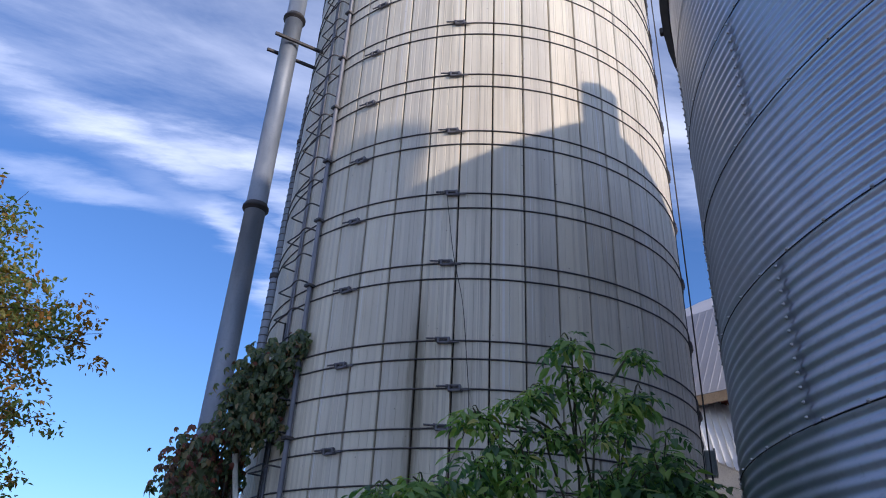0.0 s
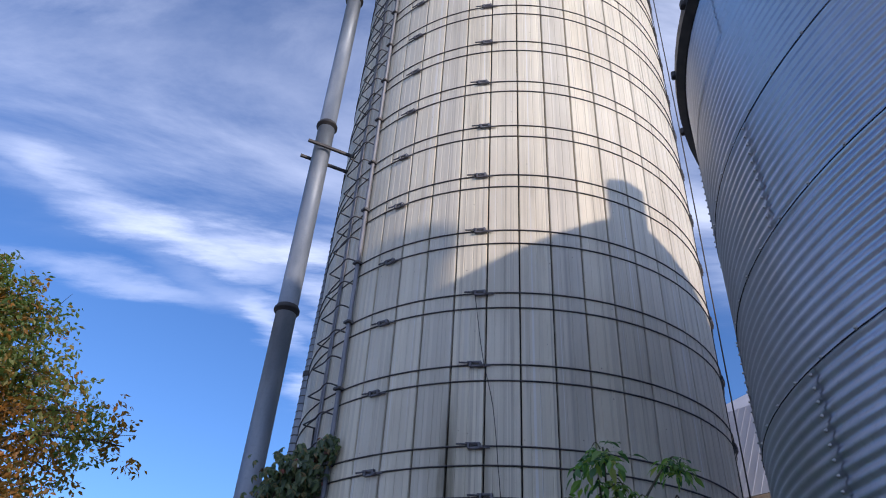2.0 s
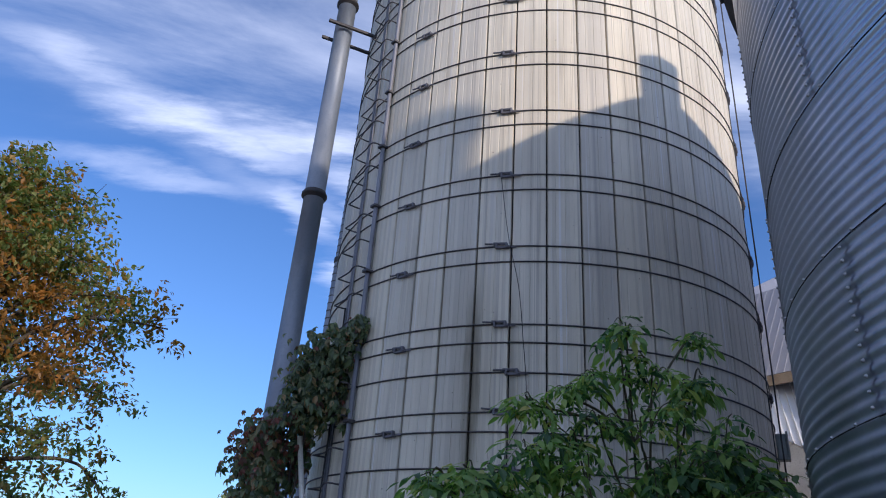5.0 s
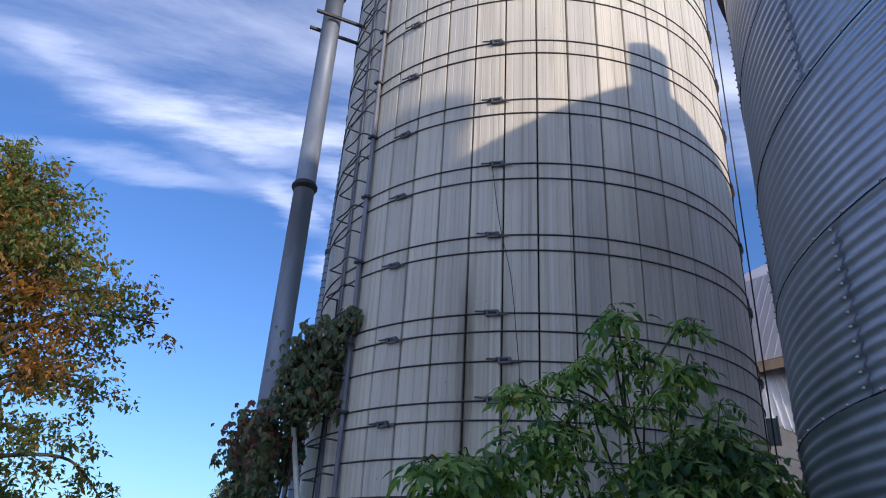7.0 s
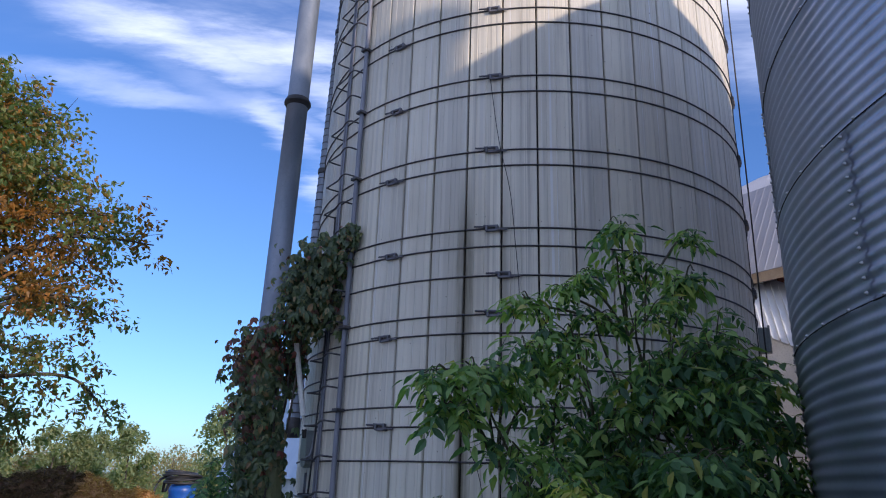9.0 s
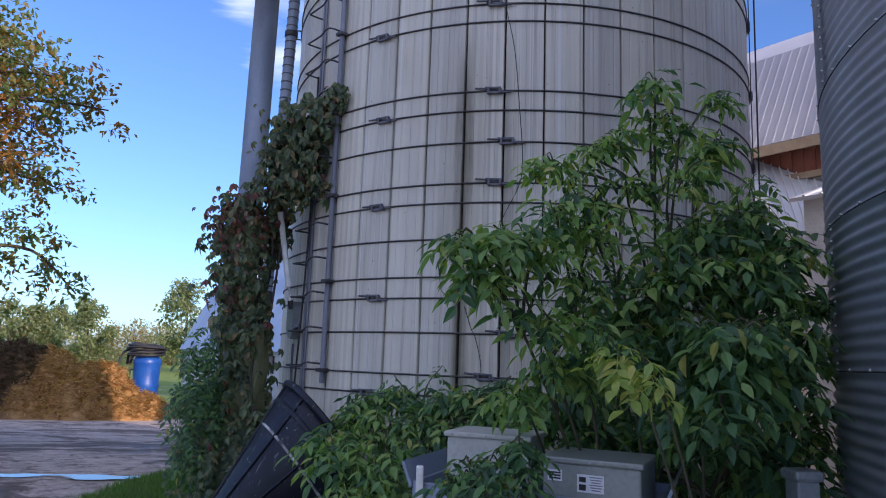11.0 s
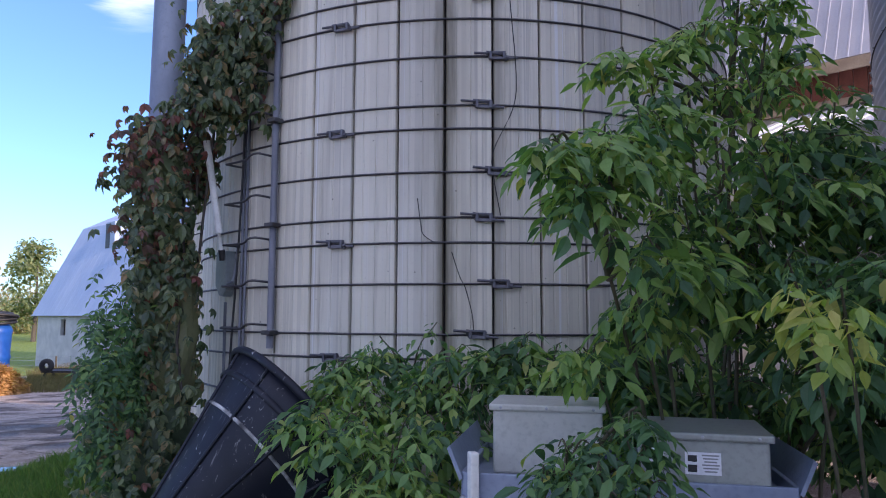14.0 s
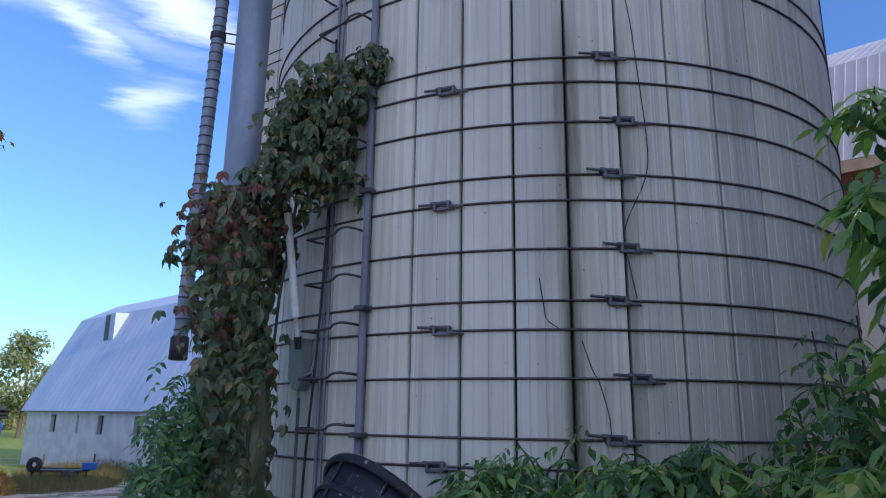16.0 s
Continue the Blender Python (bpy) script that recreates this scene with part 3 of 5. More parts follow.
def switch_box():
    base = around(SILO, SR, -61.8, 1.77)
    root = thing("switch_box", Matrix.Translation(base) @ pose(0, 0, 0, 0, 0, -61.8), "grey metal switch box fixed to the silo, pole on top", "switch box")
    bm = bmesh.new()
    outline = [(-0.085, 0.05), (-0.085, 0.30), (0.085, 0.30), (0.085, 0.0), (0.05, -0.04), (-0.02, -0.03)]
    f = [bm.verts.new((x, -0.012, z)) for x, z in outline]
    b = [bm.verts.new((x, -0.085, z)) for x, z in outline]
    bm.faces.new(f[::-1]), bm.faces.new(b)
    for i in range(6):
        bm.faces.new((f[i], f[(i + 1) % 6], b[(i + 1) % 6], b[i]))
    bmesh.ops.recalc_face_normals(bm, faces=bm.faces)
    bmesh.ops.bevel(bm, geom=list(bm.edges), offset=0.004, segments=2, affect="EDGES")
    part("case", bm, GREYBOX, root)
    inv = root.matrix_basis.inverted()
    lo, hi = inv @ Vector((-1.20, 6.87, 2.02)), inv @ Vector((-1.33, 6.69, 2.87))
    mid = lo.lerp(hi, 0.22)
    part("pole", tube([mid, hi], 0.026, 12), WHITEPVC, root, "white plastic pole", True)
    part("thin_neck", tube([lo, lo.lerp(hi, 0.26)], 0.014, 10), WHITEPVC, root, "narrow white tube", True)
    part("clamp", tube([lo.lerp(hi, -0.02), lo.lerp(hi, 0.07)], 0.026, 8), DARKSTEEL, root, "black clamp")
    part("conduit_elbow", tube(smooth_line([(0.10, -0.08, 0.05), (0.15, -0.08, 0.06), (0.17, -0.06, 0.10), (0.17, -0.03, 0.36)], 4), 0.011, 8), CONDUIT, root, smooth=True)
    part("thin_strip", tube([(-0.02, -0.03, -0.08), (-0.02, -0.02, -1.2)], 0.012, 6), CONDUIT, root)


switch_box()


# ---- blower pipe at the silo's side ----
def blower_pipe():
    root = thing("blower_pipe", (-1.658, 6.86, 0), "large galvanised filling pipe standing beside the silo", "pipe")
    top = Vector((0.008, 0.30, 12.5))

    def at(z):
        return top * (z / 12.5)
    r = 0.118
    joins = [2.62, 5.66, 8.71, 11.76]
    start = 0.0
    for z in joins + [12.5]:
        part("pipe_length", tube([at(start), at(z)], r if start else r * 1.0, 28), PIPESTEEL, root, smooth=True)
        start = z
    for z in joins:
        bm = lathe([(r, -0.05), (r + 0.012, -0.045), (r + 0.014, -0.02), (r + 0.030, -0.016), (r + 0.030, 0.016), (r + 0.014, 0.02), (r + 0.012, 0.05), (r, 0.055)], 28, Matrix.Translation(at(z)))
        part("flange", bm, DARKSTEEL, root, "dark clamp flange", True)
    for dz, dy in ((0.0, 0.17), (-0.0, -0.17)):
        a = at(8.19)
        part("bracket_arm", box((0.16, dy, 0), (0.80, 0.035, 0.04), 0.004, Matrix.Translation(a) @ pose(0, 0, 0, 0, 0, 25)), DARKSTEEL, root)
    part("bracket_plate", box((0.50, 0.0, 0), (0.03, 0.46, 0.30), 0.004, Matrix.Translation(at(8.19)) @ pose(0, 0, 0, 0, 0, 25)), DARKSTEEL, root)


blower_pipe()


def spiral_pipe():
    root = thing("spiral_pipe", (-2.59, 13.33, 0), "thin ribbed grey pipe fixed to the rear silo", "pipe")
    lo, hi = Vector((0, 0, 2.40)), Vector((0.22, 0.02, 12.6))
    part("pipe", tube([lo, hi], 0.105, 20), PIPESTEEL, root, smooth=True)
    n = 62
    rib = mesh_of("rib", lathe([(0.105, -0.012), (0.114, -0.008), (0.114, 0.008), (0.105, 0.012)], 20), HOOP, True)
    for i in range(n):
        child("rib", rib, root, Matrix.Translation(lo.lerp(hi, (i + 0.5) / n)))
    for z in (4.4, 7.75, 11.2):
        p = lo.lerp(hi, (z - 2.4) / 10.2)
        part("band", lathe([(0.105, -0.06), (0.128, -0.05), (0.128, 0.05), (0.105, 0.06)], 20, Matrix.Translation(p)), DARKSTEEL, root, "dark clamp band")
        for dz in (-0.09, 0.09):
            part("stay", tube([p + Vector((0.05, 0, dz)), p + Vector((0.52, 0.02, dz))], 0.014, 8), DARKSTEEL, root)
    part("end_collar", lathe([(0.108, 0), (0.135, 0.01), (0.135, 0.34), (0.108, 0.36)], 20, Matrix.Translation((0, 0, 2.36))), DARKSTEEL, root, "dark end collar", True)


spiral_pipe()

# ---- the corrugated grain bin ----
BIN, BR = (4.687, 2.544), 2.97
SHEET, EAVE = 0.7475, 6.0


def grain_bin(at, EAVE, rows, label, bolts=True, rise=1.7):
    root = thing("grain_bin", (*at, 0), label, "grain bin", "grain bins")
    top = EAVE - 0.655 - SHEET
    waves, seg = 12, 132
    prof = []
    steps = 8
    for i in range(waves * steps + 1):
        z = SHEET * i / (waves * steps)
        prof.append((0.0068 * math.cos(2 * math.pi * i / steps), z))
    share = {}
    sheets = 8
    for row in range(-1, rows):
        z0 = top + SHEET - SHEET * (row + 1)
        if z0 < -0.9:
            continue
        off = (row % 2) * (360 / sheets / 2)
        if "s" not in share:
          for key, cut in (("s", len(prof)), ("t", int(len(prof) * 0.88))):
            a0, a1 = -180 / sheets - 0.6, 180 / sheets + 0.6
            verts, faces, n = [], [], cut
            m = 18
            for j in range(m + 1):
                a = radians(a0 + (a1 - a0) * j / m)
                lift = 0.004 * j / m
                for r, z in prof[:cut]:
                    verts.append(((BR + r + lift) * math.sin(a), -(BR + r + lift) * math.cos(a), z - 0.012 + 0.0))
            for j in range(m):
                for i in range(n - 1):
                    faces.append((j * n + i, (j + 1) * n + i, (j + 1) * n + i + 1, j * n + i + 1))
            share[key] = from_lists("sheet", verts, faces, BINSTEEL, True)
        for s in range(sheets):
            child("sheet", share["s"] if row >= 0 else share["t"], root, pose(0, 0, z0, 0, 0, BOLT_COL + off + 22.5 + s * 360 / sheets))
    # bolts: along each overlap and up each sheet edge
    bm = lathe([(0.0, -0.011), (0.008, -0.009), (0.010, -0.004), (0.010, 0.0), (0.014, 0.001), (0.014, 0.003)], 6, pose(0, 0, 0, -90, 0, 0))
    bolt = mesh_of("bolt", bm, BOLT, True)

    def put_bolt(a, z, sc=0.75):
        child("bolt", bolt, root, pose(0, 0, z, 0, 0, a) @ Matrix.Translation((0, -BR - 0.012, 0)) @ Matrix.Scale(sc, 4))
    for row in range(rows if bolts else 0):
        z0 = top + SHEET - SHEET * (row + 1)
        off = (row % 2) * 22.5
        for k in range(-17, 9):
            a = -75 + k * 5.0
            if -150 < a < -40 and z0 > 0.5:
                put_bolt(a, z0 + 0.0)
        for col in range(8):
            a = (BOLT_COL + off + col * 45.0 + 180) % 360 - 180
            if -150 < a < -40 and z0 > -0.2:
                for i in range(waves):
                    put_bolt(a, z0 + (i + 0.5) * SHEET / waves)
        # stiffener seam line
        if z0 > 0:
            seam = ring_mesh("seam", BR + 0.009, 0.004, DARKSTEEL, 120, 4)
            child("seam", seam, root, Matrix.Translation((0, 0, z0 - 0.006)))
    # roof: steep ribbed cone with a turned-down eave and roof clips
    ns = 30
    lift_cap = 0.42
    verts, faces = [], []
    peak = EAVE + rise
    for i in range(ns * 4):
        a = 2 * math.pi * i / (ns * 4)
        lift = 0.04 if i % 4 == 0 else 0.0
        for r, z in ((BR + 0.05, EAVE - 0.05), (BR + 0.06, EAVE + 0.02 + lift), (0.35, peak - 0.15 + lift)):
            verts.append((r * math.sin(a), -r * math.cos(a), z))
    n = ns * 4
    for i in range(n):
        for k in range(2):
            faces.append((i * 3 + k, ((i + 1) % n) * 3 + k, ((i + 1) % n) * 3 + k + 1, i * 3 + k + 1))
    child("roof", from_lists("roof", verts, faces, BINSTEEL), root, label="galvanised cone roof")
    # the ring's dark colour paints in the eave's shade
    part("eave_ring", lathe([(BR - 0.02, EAVE - 0.10), (BR + 0.02, EAVE - 0.10), (BR + 0.075, EAVE - 0.06), (BR + 0.075, EAVE + 0.035), (BR - 0.02, EAVE - 0.01)], 96), DARKSTEEL, root, "eave ring coloured dark for the shade under the roof edge")
    for i in range(ns):
        a = 360 / ns * i
        part("roof_clip", box((0, -BR - 0.075, EAVE - 0.01), (0.05, 0.06, 0.06), 0.01, pose(0, 0, 0, 0, 0, a)), DARKSTEEL, root)
    part("cap", lathe([(0.0, peak + 0.16 + lift_cap), (0.26, peak + 0.06 + lift_cap), (0.26, peak - 0.16), (0.36, peak - 0.17)], 24), BINSTEEL, root)


BOLT_COL = -114.6
grain_bin(BIN, EAVE, 8, "round galvanised corrugated grain bin with bolted sheets and cone roof")
# unseen bin, added to cast shade on the silo's left, creeper and hopper
grain_bin((3.75, -3.66), 8.9, 12, "unseen taller galvanised corrugated grain bin, added to shade silo and yard", False)


# ---- buildings ----
def ribbed(name, a, b, up, ribs, material, parent, rib=0.022, label=""):
    """A ribbed steel roof plane from corner a along b (the eave) and up the slope, as one sheet with standing ribs."""
    a, b, up = Vector(a), Vector(b), Vector(up)
    nrm = b.cross(up).normalized()
    if nrm.z < 0:
        nrm = -nrm
    cols = []
    for i in range(ribs):
        for f, h in ((0.0, 0.0), (0.80, 0.0), (0.85, rib), (0.95, rib)):
            cols.append(((i + f) / ribs, h))
    cols.append((1.0, 0.0))
    verts, faces = [], []
    for f, h in cols:
        p = a + b * f + nrm * h
        verts += [p, p + up, p + up - nrm * 0.05, p - nrm * (0.05 + h)]
    for i in range(len(cols) - 1):
        for k in range(4):
            faces.append((4 * i + k, 4 * i + 4 + k, 4 * i + 4 + (k + 1) % 4, 4 * i + (k + 1) % 4))
    faces += [(3, 2, 1, 0), tuple(4 * (len(cols) - 1) + k for k in range(4))]
    return child(name, from_lists(name, [tuple(v) for v in verts], faces, material), parent, label=label)


def slab(name, corners, thick, material, parent, label=""):
    """A flat panel with thickness from its corners in order; thick is a vector."""
    t = Vector(thick)
    c = [Vector(p) for p in corners]
    n = len(c)
    verts = [tuple(p) for p in c] + [tuple(p + t) for p in c]
    faces = [tuple(range(n)), tuple(range(2 * n - 1, n - 1, -1))] + [(i, n + i, n + (i + 1) % n, (i + 1) % n) for i in range(n)]
    me = from_lists(name, verts, faces, material)
    return child(name, me, parent, label=label)


def far_barn():
    o, u, n = Vector((-16.7, 58.2, -0.95)), Vector((0.56, -0.8285, 0)), Vector((0.8285, 0.56, 0))
    root = thing("gambrel_barn", o, "long pale steel-roofed gambrel barn with whitewashed block walls", "barn")
    L, W, H = 34.0, 11.0, 3.0
    KB, KH, RH = 2.9, 9.35, 10.75      # where the roof breaks, and the ridge
    z = Vector((0, 0, 1))

    def P(a, b, h):
        return u * a + n * b + z * h
    # front wall with window openings left open between piers
    wins = [(4.3, 5.2), (8.4, 8.7), (11.4, 12.2), (16.0, 16.8), (20, 20.8), (24, 24.8)]
    low, high, start = 1.3, 2.4, 0.0
    for a, b in wins + [(L, L)]:
        slab("wall_pier", [P(start, 0, -1.5), P(a, 0, -1.5), P(a, 0, H), P(start, 0, H)], n * 0.3, BLOCKWALL, root)
        if a < L:
            slab("wall_under_window", [P(a, 0, -1.5), P(b, 0, -1.5), P(b, 0, low), P(a, 0, low)], n * 0.3, BLOCKWALL, root)
            slab("wall_over_window", [P(a, 0, high), P(b, 0, high), P(b, 0, H), P(a, 0, H)], n * 0.3, BLOCKWALL, root)
            w = slab("window", [P(a, 0.22, low), P(b, 0.22, low), P(b, 0.22, high), P(a, 0.22, high)], n * 0.05, DARKHOLE, root, "dark barn window")
            slab("window_bar", [P((a + b) / 2 - 0.05, 0.16, low), P((a + b) / 2 + 0.05, 0.16, low), P((a + b) / 2 + 0.05, 0.16, high), P((a + b) / 2 - 0.05, 0.16, high)], n * 0.05, FASCIA, w)
        start = b
    slab("end_wall", [P(0.05, 0.3, -1.5), P(0.05, W, -1.5), P(0.05, W, H), P(0.05, W - KB, KH - 0.1), P(0.05, W / 2, RH - 0.1), P(0.05, KB, KH - 0.1), P(0.05, 0.3, H)], u * 0.2, BARNROOF, root)
    slab("end_wall", [P(L - 0.2, 0.3, -1.5), P(L - 0.2, W, -1.5), P(L - 0.2, W, H), P(L - 0.2, W - KB, KH - 0.1), P(L - 0.2, W / 2, RH - 0.1), P(L - 0.2, KB, KH - 0.1), P(L - 0.2, 0.3, H)], u * 0.2, BARNROOF, root)
    slab("back_wall", [P(0, W, -1.5), P(L, W, -1.5), P(L, W, H), P(0, W, H)], n * 0.3, BLOCKWALL, root)
    e0 = P(-0.3, -0.35, H - 0.35)
    k0 = P(-0.3, KB, KH)
    ribbed("roof_lower", e0, u * (L + 0.6), k0 - e0, 44, BARNROOF, root, 0.010)
    r0 = P(-0.3, W / 2, RH)
    ribbed("roof_upper", k0, u * (L + 0.6), r0 - k0, 44, BARNROOF, root, 0.010)
    e1, k1 = P(-0.3, W + 0.35, H - 0.35), P(-0.3, W - KB, KH)
    ribbed("roof_lower", e1, u * (L + 0.6), k1 - e1, 30, BARNROOF, root, 0.03)
    ribbed("roof_upper", k1, u * (L + 0.6), r0 - k1, 30, BARNROOF, root, 0.03)
    # two upright hay hatches that stand out of the lower slope
    for a in (6.2, 17.2):
        d = slab("hatch", [P(a, 1.90, 7.25), P(a, 1.90, 9.15), P(a, 2.86, 9.20)], u * 1.5, BARNROOF, root, "pale steel hatch housing")
        slab("opening", [P(a + 0.1, 1.88, 7.35), P(a + 0.75, 1.88, 7.35), P(a + 0.75, 1.88, 9.05), P(a + 0.1, 1.88, 9.05)], n * 0.05, DARKSTEEL, d, "dark grey hatch opening")


far_barn()


def red_barn():
    u, n = Vector((0.55, -0.835, 0)), Vector((0.835, 0.55, 0))
    o = Vector((6.0, 11.9, 0)) - u * 2.5
    root = thing("red_barn", o, "big red board barn with ribbed steel gambrel roof and lean-to", "barn")
    L, W = 14.5, 11.0
    z = Vector((0, 0, 1))

    def P(a, b, h):
        return u * a + n * b + z * h
    E, K, R = 5.5, 7.68, 9.4
    run1, run2 = 1.25, 3.0
    ribbed("roof_lower", P(0, 0, E), u * L, n * run1 + z * (K - E), 86, ROOFSTEEL, root, 0.006)
    ribbed("roof_upper", P(0, run1, K), u * L, n * run2 + z * (R - K), 86, ROOFSTEEL, root, 0.006)
    ribbed("roof_upper", P(0, run1 + 2 * run2, K), u * L, -n * run2 + z * (R - K), 40, ROOFSTEEL, root, 0.02)
    ribbed("roof_lower", P(0, 2 * run1 + 2 * run2, E), u * L, -n * run1 + z * (K - E), 40, ROOFSTEEL, root, 0.02)
    slab("fascia", [P(0, -0.03, E - 0.20), P(L, -0.03, E - 0.20), P(L, -0.03, E - 0.02), P(0, -0.03, E - 0.02)], n * 0.04, FASCIA, root)
    # upright boards of the strip wall under the eave
    board = from_lists("board", [(0, 0, 0), (0.19, 0, 0), (0.19, 0.03, 0), (0, 0.03, 0), (0, 0, 0.62), (0.19, 0, 0.62), (0.19, 0.03, 0.62), (0, 0.03, 0.62)],
                       [(0, 1, 5, 4), (1, 2, 6, 5), (2, 3, 7, 6), (3, 0, 4, 7), (4, 5, 6, 7), (3, 2, 1, 0)], WOODRED)
    turn = math.degrees(math.atan2(u.y, u.x))
    rnd = random.Random(8)
    for i in range(int(L / 0.2)):
        child("board", board, root, Matrix.Translation(P(i * 0.2, 0.40 + rnd.uniform(-0.006, 0.006), 4.93)) @ pose(0, 0, 0, 0, 0, turn))
    slab("trim_rail", [P(0, 0.28, 4.86), P(L, 0.28, 4.86), P(L, 0.28, 4.97), P(0, 0.28, 4.97)], n * 0.08, FASCIA, root)
    slab("wall", [P(0, 0.44, -0.3), P(L, 0.44, -0.3), P(L, 0.44, 5.4), P(0, 0.44, 5.4)], n * 0.25, WHITEWALL, root)
    wf = 2 * run1 + 2 * run2
    slab("wall", [P(0, wf - 0.4, -0.3), P(L, wf - 0.4, -0.3), P(L, wf - 0.4, 5.4), P(0, wf - 0.4, 5.4)], n * 0.2, WHITEWALL, root)
    for a in (0.1, L - 0.3):
        slab("end_wall", [P(a, 0.3, -0.3), P(a, wf - 0.3, -0.3), P(a, wf - 0.3, E), P(a, wf - run1, K - 0.1), P(a, wf / 2, R - 0.1), P(a, run1, K - 0.1), P(a, 0.3, E)], u * 0.2, WOODRED, root)
    # lean-to roof below the strip of boards
    ribbed("lean_to_roof", P(4.2, -2.3, 3.9), u * 7.0, n * 2.72 + z * 0.95, 32, PALEROOF, root, 0.02)
    slab("lean_to_wall", [P(4.3, -2.1, -0.3), P(11.1, -2.1, -0.3), P(11.1, -2.1, 3.92), P(4.3, -2.1, 3.92)], n * 0.15, WHITEWALL, root)
    # steep side roof that meets the wall along a slanting line
    t0, t1, fall = P(0.6, 0.38, 6.33), P(4.1, 0.38, 4.43), u * 0.8 - n * 1.0 - z * 1.5
    ribbed("side_roof", t0, t1 - t0, fall, 24, PALEROOF, root, 0.045)
    f0, f1 = t0 + fall * 0.97, t1 + fall * 0.97
    slab("side_wall", [f0, f1, Vector((f1.x, f1.y, -0.3)), Vector((f0.x, f0.y, -0.3))], n * 0.12, WHITEWALL, root)
    # thin aerial on the ridge
    m = P(2.7, run1 + run2, R)
    part("aerial", tube([m, m + Vector((0, 0, 2.0))], 0.02, 6), PIPESTEEL, root)
    part("aerial_bar", tube([m + Vector((-0.25, 0, 1.2)), m + Vector((0.25, 0, 1.2))], 0.012, 6), PIPESTEEL, root)


red_barn()


# ---- foliage ----
def leaflet(verts, faces, m, length, width, fold=0.25, droop=0.25):
    """A pointed leaf blade along +y, folded at its midrib and bent down at the tip."""
    s = len(verts)
    rows = ((0.0, 0.02), (0.14, 0.52), (0.36, 1.0), (0.62, 0.82), (0.84, 0.36), (1.0, 0.0))
    for f, w in rows:
        zc = -droop * length * f * f
        x = width * 0.5 * w
        for sx in ((-1, 0, 1) if w > 0.03 else (0,)):
            verts.append(tuple(m @ Vector((sx * x, length * f, zc + abs(sx) * x * fold))))
    a = s
    faces += [(a, a + 2, a + 1), (a, a + 3, a + 2)]
    for r in range(3):
        i = s + 1 + 3 * r
        faces += [(i, i + 1, i + 4, i + 3), (i + 1, i + 2, i + 5, i + 4)]
    i = s + 10
    faces += [(i, i + 1, i + 3), (i + 1, i + 2, i + 3)]


def compound_leaf(name, material, seed, pairs=2, size=0.12, slack=1.0):
    """A pinnate leaf: leaflets in pairs and one at the end along a drooping stalk, which starts at the origin along +y."""
    rnd = random.Random(seed)
    verts, faces = [], []
    total = size * (1.0 + 0.75 * pairs)

    def at(f):
        return Vector((0, total * f, -slack * 0.26 * total * f * f))
    w = 0.0022
    for i in range(4):
        p, q = at(i / 4 * 0.92), at((i + 1) / 4 * 0.92)
        s = len(verts)
        verts += [tuple(p + Vector((-w, 0, 0))), tuple(p + Vector((w, 0, 0))), tuple(q + Vector((w, 0, 0))), tuple(q + Vector((-w, 0, 0)))]
        faces.append((s, s + 1, s + 2, s + 3))
    for k in range(pairs):
        f = 0.40 + 0.52 * k / max(1, pairs)
        for sx in (-1, 1):
            m = Matrix.Translation(at(f)) @ pose(0, 0, 0, rnd.uniform(-30, 0) * slack, rnd.uniform(-18, 18), -sx * rnd.uniform(50, 72))
            leaflet(verts, faces, m, size * rnd.uniform(0.92, 1.2), size * rnd.uniform(0.38, 0.48), rnd.uniform(0.1, 0.4), rnd.uniform(0.15, 0.4))
    m = Matrix.Translation(at(0.92)) @ pose(0, 0, 0, rnd.uniform(-22, 0) * slack, rnd.uniform(-15, 15), rnd.uniform(-10, 10))
    leaflet(verts, faces, m, size * rnd.uniform(1.05, 1.3), size * rnd.uniform(0.44, 0.54), rnd.uniform(0.1, 0.4), rnd.uniform(0.15, 0.4))
    return from_lists(name, verts, faces, material)


def palmate_leaf(name, material, seed, size=0.09):
    rnd = random.Random(seed)
    verts, faces = [], []
    for a in (-105, -52, 0, 52, 105):
        m = pose(0, 0, 0, rnd.uniform(-40, -10), 0, a + rnd.uniform(-8, 8))
        leaflet(verts, faces, m, size * (1.0 - abs(a) / 300) * rnd.uniform(0.85, 1.1), size * rnd.uniform(0.42, 0.52), rnd.uniform(0.1, 0.35), rnd.uniform(0.15, 0.45))
    return from_lists(name, verts, faces, material)


LEAVES = [compound_leaf("leaf", SHRUB, s, p, z) for s, p, z in ((1, 2, 0.108), (2, 2, 0.100), (3, 1, 0.118), (4, 2, 0.096), (5, 1, 0.112), (6, 3, 0.094), (7, 2, 0.104))]
YELLOWING = leaf_material("yellowing_box_elder_leaves", [(0.0, (0.24, 0.36, 0.09)), (0.5, (0.40, 0.46, 0.11)), (1.0, (0.58, 0.50, 0.16))])
SHOOT = [compound_leaf("leaf", YELLOWING, s, p, z) for s, p, z in ((31, 2, 0.10), (32, 1, 0.11), (33, 2, 0.09))]
PALE = [compound_leaf("leaf", SHRUBLIGHT, s, p, z) for s, p, z in ((11, 2, 0.108), (12, 1, 0.114), (13, 2, 0.100))]
SMALL = [compound_leaf("leaf", SHRUB, s, p, z) for s, p, z in ((21, 1, 0.065), (22, 2, 0.055))]


def lay(direction, droop_deg, rnd):
    """A turn that sends +y along the flat direction, tipped down by droop_deg."""
    yaw = math.degrees(math.atan2(-direction.x, direction.y))
    return pose(0, 0, 0, -droop_deg, rnd.uniform(-25, 25), yaw)


